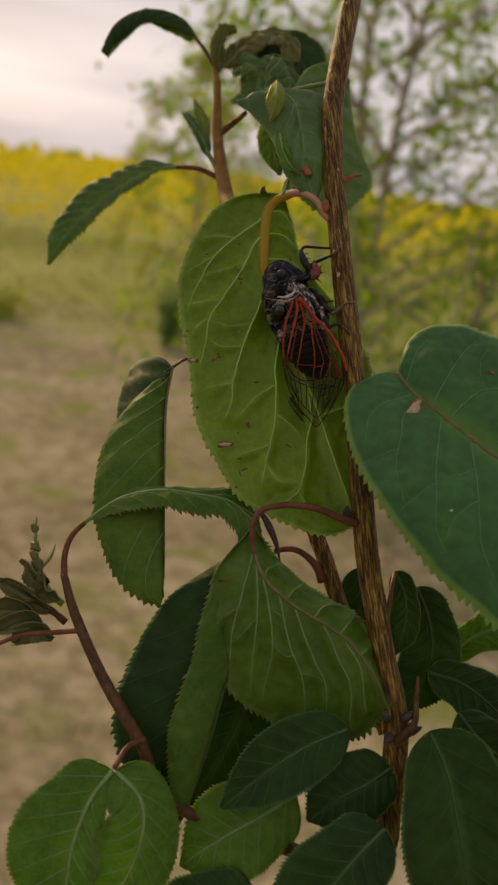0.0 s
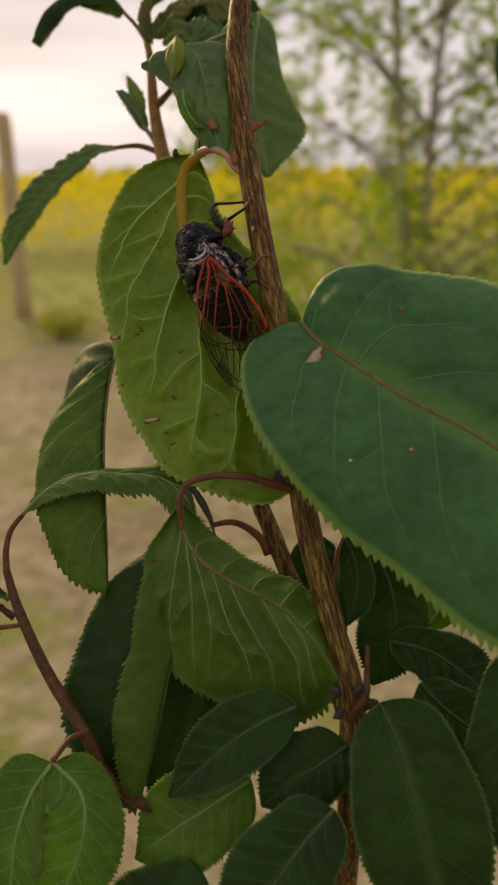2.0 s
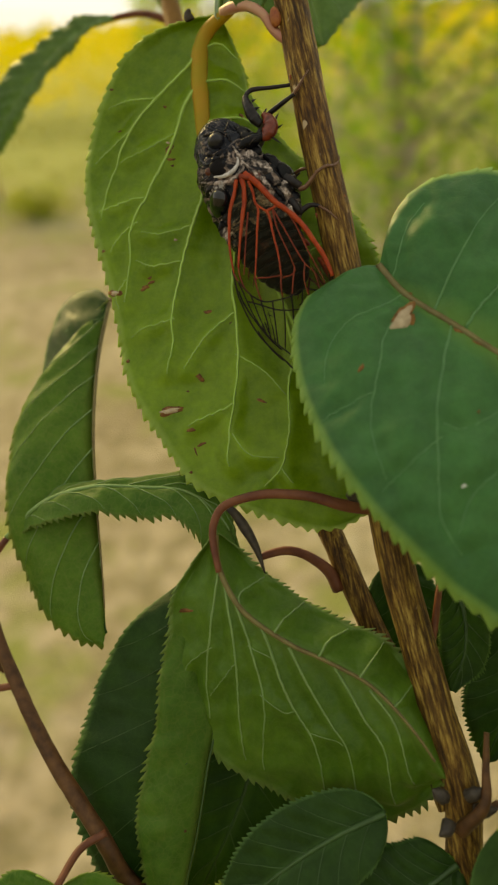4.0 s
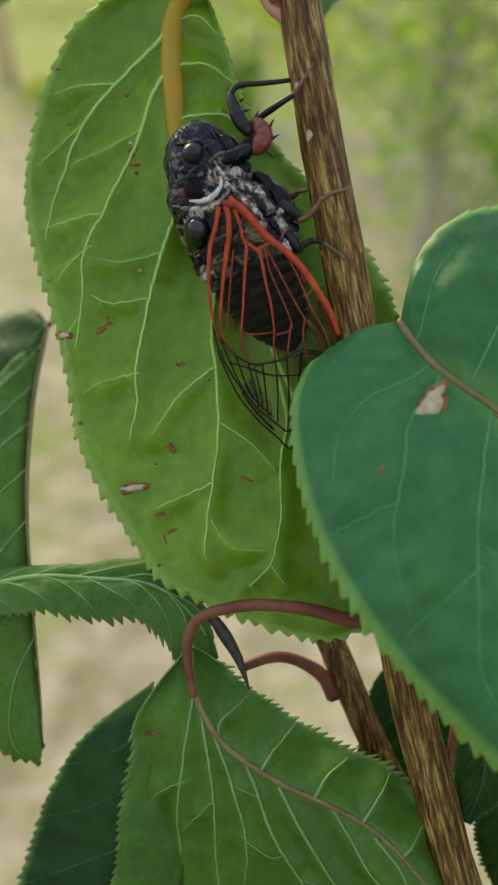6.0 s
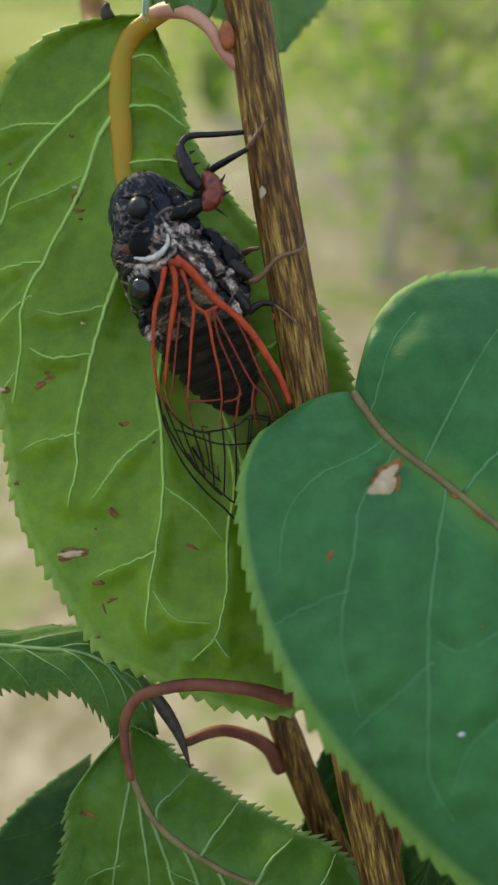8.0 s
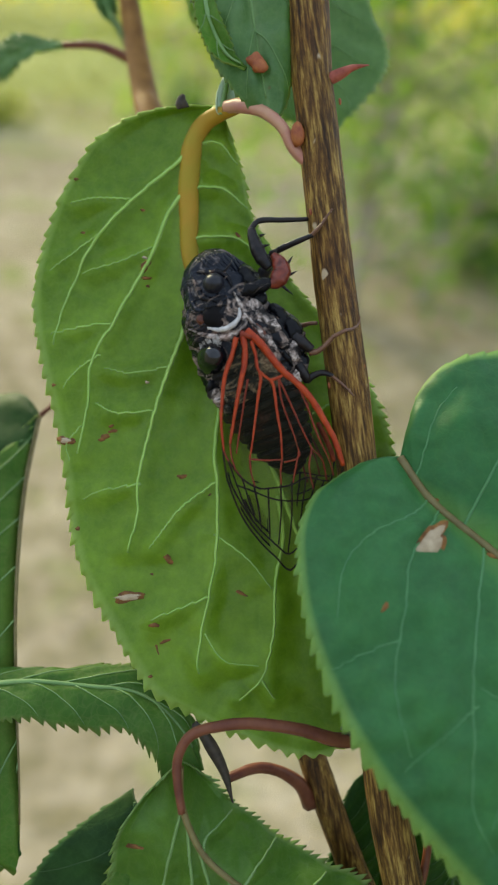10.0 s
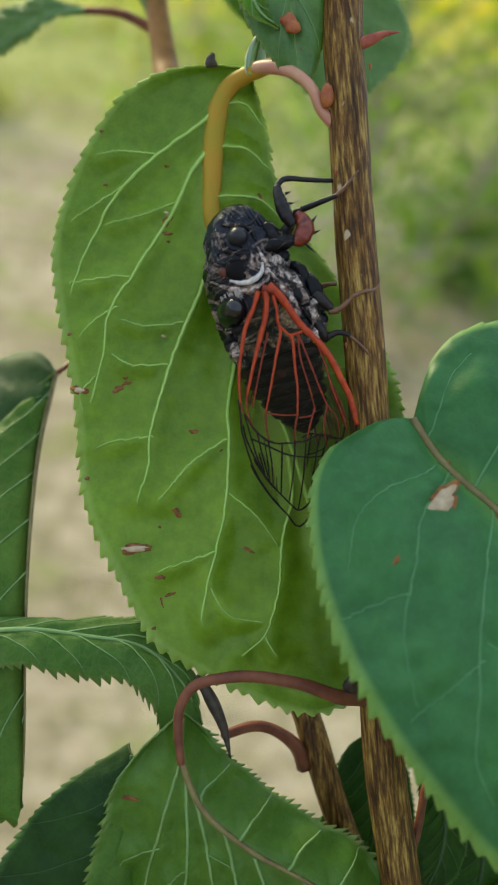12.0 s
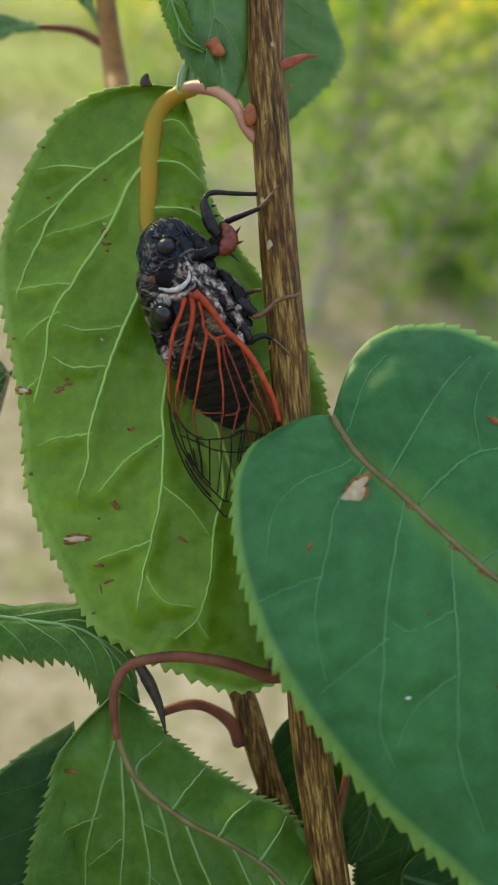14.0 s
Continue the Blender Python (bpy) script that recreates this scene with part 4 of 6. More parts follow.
    leaf([(-31, 58, -52), (-32.2, 62.5, -51), (-34.2, 66, -51), (-37.1, 71.5, -52)], [1.0, 2.0, 1.7, 0.3], [1.0, 1.8, 1.6, 0.3], "small folded young leaf", fold_a=25, fold_b=25, facing=(0.4, 0.1, 1), seed=67, veins=3, mats=(LEAF_FRESH, LEAF_FRESH), crumple=0.4, teeth=9)
    rod("spur", [(-27.6, 62, -53), (-24, 65, -51), (-20, 69, -49)], [1.2, 1.0, 0.7], BARK, tree, "", 12, 8, 0.1)
    # crumpled top leaves
    leaf([(-31, 83, -53), (-32.5, 88, -51), (-31.5, 93, -50), (-28, 95, -49)], [2, 3, 3, 1], [2, 3, 3, 1], "crumpled olive top leaf", facing=(-0.3, 0.4, 1), fold_a=40, fold_b=45, seed=70, wave=2.6, mats=(LEAF_DULL, LEAF_UNDER), quilt=1.0, crumple=1.0, teeth=14)
    leaf([(-30, 84, -52), (-25, 91, -50), (-19, 95, -48), (-12, 93, -47), (-9, 87, -47)], [3, 5, 5.5, 5, 2], [3, 5, 5, 4.5, 2], "crumpled olive top leaf", facing=(0, 0.6, 1), fold_a=30, fold_b=20, roll_a=-70, roll_b=-60, seed=69, wave=3.0, mats=(LEAF_DULL, LEAF_UNDER), quilt=1.2, crumple=1.2, teeth=20)
    leaf([(-25, 84, -54), (-16, 92, -54), (-8, 94, -54), (-1, 84, -54)], [2, 5, 6, 0.3], [3, 8, 9, 0.3], "dark green top leaf", facing=(0.1, 0.1, 1), seed=73, wave=1.4, crumple=0.5)
    # wrinkled leaf hanging from the shoot's top in two lobes
    leaf([(-27, 82, -51), (-22, 84, -48), (-18, 79, -47), (-20, 72, -47), (-25, 70, -47)], [4, 5, 6, 5, 2], [4, 4, 4.5, 4, 2], "wrinkled olive-green leaf folded down", facing=(-0.1, 0.4, 1), fold_a=[20, 10], fold_b=[25, 15], seed=75, wave=3.0, mats=(LEAF_SAGE, LEAF_UNDER), quilt=1.4, crumple=1.1, teeth=18)
    leaf([(-22, 84, -49), (-14, 86.5, -46), (-9, 80, -44), (-8.5, 70, -43), (-9, 62, -43), (-10, 55, -43)], [3, 6, 7.5, 7.5, 6, 2], [3, 5, 6.5, 6.5, 4.5, 1], "wrinkled green leaf hanging from the shoot's top", facing=(0.15, 0.3, 1), fold_a=[15, 10], fold_b=[-20, -15], roll_a=-50, roll_b=-50, seed=71, wave=2.6,
         mats=(LEAF_SAGE, LEAF_UNDER), quilt=1.8, veins=9, crumple=0.9, vein_r=0.16)
    # broad leaf behind the stem's upper part
    leaf([(4, 80, -33), (4, 68, -32), (5, 56, -31), (7.5, 45, -31), (12, 31.5, -31)], [7, 10, 12, 12.5, 11, 0.5], [4, 6, 8, 11, 12, 0.5], "broad dark green leaf behind the stem", facing=(0.15, 0, 1), seed=77, veins=6, round_base=0.12, mats=(LEAF_SAGE, LEAF_UNDER))
    leaf([(-9, 66, -36), (-10, 60, -36), (-9.5, 53, -36), (-6, 44, -36)], [2, 4, 4.5, 3.5, 0.3], [2, 4, 4.5, 3.5, 0.3], "green leaf behind the stalks", facing=(0.1, 0, 1), seed=79, mats=(LEAF_UNDER, LEAF_TOP), wave=1.5)
    # the wrinkled leaf hanging beside the stem, with a rusty tip
    nip = leaf([(-18, 48.5, -12), (-12, 52.0, -9), (-6, 48.5, -6), (-2.6, 41, -5), (-0.4, 34, -4.4), (1.4, 28.4, -4.2), (3.3, 23.0, -4.2)], [1, 1], [1, 1], "wrinkled green leaf hanging beside the stem, rusty at its fold",
               rim_a=[(-18, 48.5, -12), (-19.5, 46.5, -9), (-15, 43.6, -8), (-10.6, 40, -6.4), (-7.6, 34.4, -5.2), (-4.6, 29.0, -4.8), (-0.6, 25.2, -4.6), (3.3, 23.0, -4.2)],
               rim_b=[(-18, 48.5, -12), (-14, 54.5, -14), (-5, 55.5, -14), (2, 54, -10), (4.6, 45, -7.6), (4.2, 35, -5.4), (5.2, 28, -4.8), (4.8, 24.6, -4.6), (3.3, 22.8, -4.2)],
               facing=(0.1, 0.2, 1), bulge_a=0.14, bulge_b=0.12, seed=81, wave=1.2, quilt=0.9, veins=5, crumple=0.6, teeth=36, tooth=0.4, mats=(LEAF_SAGE, LEAF_UNDER), vein_mat=RIB_MID, rib_mat=RIB_MID, rib=0.3)
    rod("stalk", [(6.9, 57, -6), (2, 58, -10), (-8, 56, -14), (-15, 51, -13), (-18, 48.5, -12)], [0.7, 0.6, 0.6, 0.6, 0.5], YOUNG_STALK, nip.ob, "", 16, 7)
    leaf([(-11.0, 52.5, -5), (-10.4, 49, -2.8), (-10.0, 44.5, -2.6), (-10.4, 41, -4.4)], [0.8, 2.5, 2.6, 0.4], [0.8, 2.4, 2.4, 0.4], "yellow-green puffed leaf fold", facing=(0, 0.2, 1), fold_a=-35, fold_b=-35, seed=72, wave=1.0, mats=(LEAF_FRESH, LEAF_FRESH), veins=0, rib=0.15, crumple=0.5, teeth=12)
    leaf([(-7.4, 38, -4.4), (-6.0, 33.5, -3.0), (-3.4, 29.6, -2.6), (-0.6, 28.4, -2.8)], [0.8, 1.7, 1.8, 0.4], [0.8, 1.4, 1.5, 0.4], "small curled leaf end beside the stem", facing=(-0.2, 0.2, 1), fold_a=35, fold_b=30, seed=82, wave=1.2, mats=(LEAF_LIT, LEAF_UNDER), teeth=14, crumple=0.6, veins=3)
    hung("bud", mesh_of("bud", *blob_data(pl(0.7, 29.3, -2.9), way(1, 0, 0) * 1.3 * MM, way(0, 0, 1) * 0.7 * MM, way(0, 1, 0) * 1.15 * MM, 12, 16, 0.7), BUD), nip.ob, "rusty torn leaf tip")
    leaf([(-3.2, 24.6, -9.6), (-3.2, 27.4, -9.0), (-2.8, 31.0, -9.0)], [1.0, 1.5, 0.6], [0.8, 1.0, 0.4], "small pale leaflet", facing=(0.1, 0, 1), fold_a=20, fold_b=20, seed=83, veins=0, mats=(PALE_LEAF, PALE_LEAF), teeth=6, tooth=0.2)

    marks(tree, big, fore, low)
    return tree, fore.ob, hang.ob


def patch(host, u, v, length, width, turn, mat, label="", seed=0, lift=0.05):
    """A dry mark with an uneven outline lying on a leaf at the place (u, v)."""
    i, q = host.find(u, v)
    e = 0.03
    p = host.at(i, q)
    dq = host.at(i, min(0.97, q + e)) - host.at(i, max(-0.97, q - e))
    dq /= np.linalg.norm(dq)
    ds = host.tan[i] - dq * (host.tan[i] @ dq)
    ds /= np.linalg.norm(ds)
    up = np.cross(ds, dq)
    up *= 1 if up @ host.nor[i] > 0 else -1
    rnd = random.Random(seed)
    c, sn = math.cos(radians(turn)), math.sin(radians(turn))
    x = np.array(AX_U * c + AX_V * sn)
    x -= up * (x @ up)
    x /= np.linalg.norm(x)
    y = np.cross(up, x)
    verts = [p + up * (lift + 0.03) * MM]
    n = 22
    ph = [rnd.uniform(0, 6.28) for _ in range(4)]
    for k in range(n):
        a = 2 * math.pi * k / n
        r = 1 + 0.16 * math.sin(2 * a + ph[0]) + 0.14 * math.sin(3 * a + ph[1]) + 0.10 * math.sin(5 * a + ph[2]) + 0.06 * math.sin(9 * a + ph[3])
        verts.append(p + (x * math.cos(a) * length / 2 + y * math.sin(a) * width / 2) * r * MM + up * lift * MM)
    for k in range(n):
        verts.append(np.array(verts[1 + k]) - up * 0.3 * MM)
    faces = [(0, 1 + k, 1 + (k + 1) % n) for k in range(n)] + [(1 + k, 1 + n + k, 1 + n + (k + 1) % n, 1 + (k + 1) % n) for k in range(n)]
    return hung("dry_mark", mesh_of("dry_mark", verts, faces, mat), host.ob, label)


def marks(tree, big, fore, low):
    for k, (s, q, ln, wd, turn, mat) in enumerate(MARKS_BIG):
        patch(big, s, q, ln, wd, turn, mat, "rusty brown speck" if mat is SCAR else "dry pale scar", 100 + k, 0.06 if mat is SCAR else 0.22)
    for k, (s, q, ln, wd, turn, mat) in enumerate(MARKS_FORE):
        patch(fore, s, q, ln, wd, turn, mat, "bitten dry brown patch" if ln > 3 else "tiny white fleck" if mat is FLECK else "rusty speck", 140 + (k if k > 1 else 0), 0.1 if mat is SCAR else 0.34)
    patch(low, 0.4, -71, 2.2, 0.7, 10, SCAR, "rusty streak", 160)


LEAF_DULL = leaf_material("dull_leaf", (0.12, 0.115, 0.035), (0.20, 0.185, 0.065), 0.6, (0.2, 0.18, 0.08), 0.3, 0.2)
LEAF_FRESH = leaf_material("fresh_leaf", (0.20, 0.26, 0.02), (0.28, 0.34, 0.04), 0.45, (0.3, 0.36, 0.1), 0.4, 0.35)
PALE_LEAF = leaf_material("pale_leaf", (0.35, 0.45, 0.38), (0.45, 0.55, 0.48), 0.5, (0.5, 0.6, 0.5), 0.4, 0.3)
MARKS_BIG = [(-10.2, 3.6, 1.9, 1.1, 60, SCAR), (-9.9, 2.0, 1.6, 0.4, 20, SCAR), (-11.0, -19.0, 1.7, 0.7, 20, SCAR), (-12.1, -20.0, 1.6, 0.8, 30, SCAR), (-12.0, -18.6, 0.8, 0.5, 0, SCAR),
             (-5.8, -40.2, 4.6, 1.3, 14, SCAR), (-5.7, -40.2, 3.6, 0.7, 14, DRY), (-1.0, -34.1, 2.4, 0.9, -35, SCAR), (-1.1, -24.0, 1.3, 0.8, 0, SCAR), (-1.2, -42.6, 1.2, 0.8, 10, SCAR),
             (0.2, -44.9, 1.6, 0.4, 25, SCAR), (9.2, -37.3, 1.9, 0.4, -20, SCAR), (-20.0, 6.9, 0.8, 0.5, 0, SCAR), (-11.9, 11.4, 0.7, 0.4, 0, SCAR), (-17.6, -21.2, 2.4, 1.2, 0, SCAR), (-17.6, -21.2, 1.4, 0.7, 0, DRY),
             (-14.3, -32.7, 0.7, 0.5, 0, SCAR), (-7.5, -12, 0.5, 0.4, 0, DRY), (1.2, 9.8, 1.4, 0.35, -40, SCAR), (-21.0, -14.4, 0.7, 0.4, 0, SCAR), (-1.3, -46.0, 2.2, 0.3, -65, SCAR), (-9.7, 1.2, 0.5, 0.4, 0, SCAR), (-10.6, 4.4, 0.7, 0.35, 0, DRY), (-21.3, 13.6, 0.6, 0.4, 0, SCAR),
             (-2.6, -51.0, 0.6, 0.4, 0, SCAR), (3.0, -25.0, 0.5, 0.4, 0, SCAR), (-3.0, -37.2, 0.5, 0.3, 0, SCAR)]
MARKS_FORE = [(29.3, -26.2, 7.4, 2.7, 60, SCAR), (29.5, -25.9, 6.0, 1.9, 60, DRY), (30.6, -21.2, 1.2, 0.9, 0, SCAR), (37.4, -26.3, 1.6, 0.7, 0, SCAR), (43.6, -30.0, 1.6, 0.8, 0, SCAR), (24.6, -33.0, 1.4, 0.5, 60, SCAR), (49.6, -44.4, 1.5, 1.0, 30, SCAR), (49.7, -44.3, 0.8, 0.5, 30, DRY),
              (38.0, -48.0, 0.6, 0.3, 30, FLECK), (38.9, -47.2, 0.3, 0.2, 0, FLECK), (40.4, -37.8, 0.4, 0.3, 0, SCAR), (46.4, -13.6, 2.2, 0.8, -20, SCAR), (40.2, -27.6, 1.8, 0.6, -30, SCAR), (47.6, -32.4, 1.6, 0.5, -30, SCAR)]

sapling_ob, front_leaf, hanging_leaf = sapling()


# ---------------------------------------------------------------- the cicada
def shell_material(name, dark, pale, level, rough, spec=0.16, scale=240):
    """Black horn with greyish and tawny downy wrinkles and fine hairy grain."""
    k = Mat(name, rough, spec=spec)
    node = k.n.new("ShaderNodeTexNoise")
    node.inputs["Scale"].default_value, node.inputs["Detail"].default_value, node.inputs["Roughness"].default_value, node.inputs["Distortion"].default_value = scale, 7, 0.68, 1.6
    k.l.new(k.mapped((1.0, 1.0, 1.7), (28.5, 30, 0)), node.inputs["Vector"])
    down = k.grey(node.outputs["Fac"], level, level + 0.13)
    grain = k.grey(k.noise(2600, 3), 0.42, 0.6)
    rust = k.grey(k.noise(170, 3), 0.6, 0.72)
    tone = k.mix(rust, pale, k.mix(1.0, pale, (0.75, 0.42, 0.28), "MULTIPLY"))
    base = k.mix(down, dark, k.mix(grain, k.mix(1.0, tone, (0.4, 0.36, 0.34), "MULTIPLY"), tone))
    k.rough(k.ramp(down, (0.0, (rough,) * 3), (1.0, (0.75,) * 3)))
    return k.color(base).bump(k.mix(0.2, node.outputs["Fac"], grain), 0.45, 0.0003).m


SHELL = shell_material("black_shell", (0.003, 0.003, 0.004), (0.16, 0.12, 0.105), 0.58, 0.18)
DOWN = shell_material("downy_shell", (0.004, 0.004, 0.006), (0.36, 0.27, 0.22), 0.495, 0.18)
FACE = shell_material("slate_shell", (0.008, 0.010, 0.016), (0.26, 0.22, 0.20), 0.525, 0.22)
PALE_DOWN = shell_material("pale_down", (0.012, 0.009, 0.008), (0.60, 0.50, 0.44), 0.44, 0.3)
GLOSS = plain("glossy_black", (0.002, 0.002, 0.003), (0.006, 0.006, 0.008), 900, 0.16, 0.5)
EYE = plain("eye_black", (0.006, 0.006, 0.009), (0.014, 0.014, 0.02), 500, 0.3, 0.35)
PIT = plain("pit_black", (0.002, 0.002, 0.002), (0.006, 0.004, 0.004), 900, 0.5, 0.1)
RUST = plain("rusty_shell", (0.05, 0.012, 0.006), (0.13, 0.035, 0.015), 900, 0.4, 0.3)
BELLY = shell_material("belly_shell", (0.0025, 0.002, 0.002), (0.05, 0.017, 0.012), 0.53, 0.4, 0.1)
VEIN_RED = plain("wing_vein_orange", (0.22, 0.020, 0.005), (0.40, 0.050, 0.010), 900, 0.45, 0.25)
VEIN_RUST = plain("wing_vein_rust", (0.12, 0.014, 0.006), (0.24, 0.032, 0.010), 900, 0.45, 0.25)
VEIN_DARK = plain("wing_vein_dark", (0.006, 0.007, 0.004), (0.022, 0.014, 0.007), 700, 0.5, 0.12)
LEG_RED = plain("leg_red", (0.07, 0.010, 0.006), (0.22, 0.036, 0.016), 1100, 0.3, 0.4)
LEG_DARK = plain("leg_dark", (0.004, 0.004, 0.005), (0.02, 0.013, 0.012), 1200, 0.3, 0.25)
LEG_TAN = plain("leg_tan", (0.09, 0.036, 0.018), (0.17, 0.08, 0.04), 1200, 0.4)
WHITE_RIM = plain("pale_collar", (0.30, 0.27, 0.25), (0.66, 0.62, 0.58), 900, 0.5)
HAIR = plain("pale_hair", (0.30, 0.26, 0.22), (0.5, 0.45, 0.4), 900, 0.5)


def membrane():
    k = Mat("wing_membrane", 0.12, spec=0.5)
    k.color((0.42, 0.40, 0.28)).bump(k.noise(700, 3), 0.2, 0.0002)
    clear, mx = k.n.new("ShaderNodeBsdfTransparent"), k.n.new("ShaderNodeMixShader")
    clear.inputs["Color"].default_value = (0.93, 0.92, 0.84, 1)
    mx.inputs["Fac"].default_value = 0.008
    k.l.new(clear.outputs["BSDF"], mx.inputs[1])
    k.l.new(k.p.outputs["BSDF"], mx.inputs[2])
    k.l.new(mx.outputs["Shader"], k.out.inputs["Surface"])
    return k.m


MEMBRANE = membrane()
TILT = math.atan2(0.49, 0.87)


def ci(a, d, e):
    """A place on the cicada, in millimetres: a from the brow to the tail, d towards its back, e towards its right side."""
    c, s = math.cos(TILT), math.sin(TILT)
    return pl(-0.5 + a * s - d * c, 3.6 - a * c - d * s, -4.8 + e)


def cdir(a, d, e):
    return (ci(a, d, e) - ci(0, 0, 0))


# half height and half breadth of the body along it: (a, middle d, half height, half breadth)
HEAD = [(-2.6, 0.5, 0.4, 0.6), (-2.1, 0.6, 1.9, 2.2), (-1.0, 0.8, 3.2, 3.5), (0.8, 0.9, 4.2, 4.3), (2.6, 0.6, 4.9, 4.8), (4.8, 0.9, 5.3, 4.9)]
COLLAR = [(3.6, 1.2, 4.9, 4.7), (5.2, 1.2, 5.4, 5.1), (6.6, 1.0, 5.8, 5.3), (8.0, 0.6, 6.2, 5.4), (9.0, 0.2, 6.3, 5.3)]
THORAX = [(8.0, 0.2, 6.3, 5.1), (9.4, -0.2, 6.9, 5.3), (11.4, -0.3, 7.2, 5.3), (13.4, -0.3, 6.9, 5.0), (15.4, -0.1, 6.4, 4.7), (17.2, 0.2, 5.8, 4.3)]
REAR = [(16.0, 0.3, 5.6, 4.3), (18.5, 0.4, 5.5, 4.5), (21, 0.3, 4.9, 4.3), (23.5, 0.0, 4.2, 3.8), (25.5, -0.2, 3.2, 3.0), (27.0, -0.3, 1.9, 1.8), (27.9, -0.2, 0.7, 0.7), (28.1, -0.2, 0.1, 0.1)]


def skin(a, d, lift=0.0):
    """How far out the body's side reaches over (a, d)."""
    best = 0.0
    for rings in (HEAD, COLLAR, THORAX, REAR):
        if rings[0][0] <= a <= rings[-1][0]:
            r = np.array(rings)
            m, hd, he = (float(np.interp(a, r[:, 0], r[:, n])) for n in (1, 2, 3))
            best = max(best, he * math.sqrt(max(0.0, 1 - ((d - m) / hd) ** 2)))
    return best + lift


def shell(name, rings, mat, parent, label="", cols=64, grooves=(), rough=0.04, fold=0.0, steps=20):
    """A body part lofted through rings of (a, middle d, half height, half breadth)."""
    line = smooth_line(rings, steps * len(rings))
    verts, faces = [], []
    for a, d, hd, he in line:
        dip = 1 - sum(depth * math.exp(-(((a - g) / width) ** 2)) for g, width, depth in grooves)
        for k in range(cols):
            t = 2 * math.pi * k / cols
            c, s = math.cos(t), math.sin(t)
            r = dip * (1 + rough * noise.noise(Vector((a * 0.9, c * 2.2, s * 2.2 + len(name)))))
            if fold:
                q = Vector((a * 0.55, c * 2.2, s * 2.2 + len(name)))
                ridge = 0.32 - abs(noise.noise(q * 1.6 + Vector((3, 0, 0))))
                r += fold * (0.45 * noise.noise(q) + 0.75 * ridge + 0.35 * (0.3 - abs(noise.noise(q * 3.7)))) * min(1.0, max(hd, 0.02) / 3)
            verts.append(ci(a, d + max(hd, 0.02) * c * r, max(he, 0.02) * s * r))
    n = len(line)
    for i in range(n - 1):
        for k in range(cols):
            p, q = i * cols + k, i * cols + (k + 1) % cols
            faces.append((p, q, q + cols, p + cols))
    faces += [tuple(range(cols))[::-1], tuple(range((n - 1) * cols, n * cols))]
    return hung(name, mesh_of(name, verts, faces, mat), parent, label)


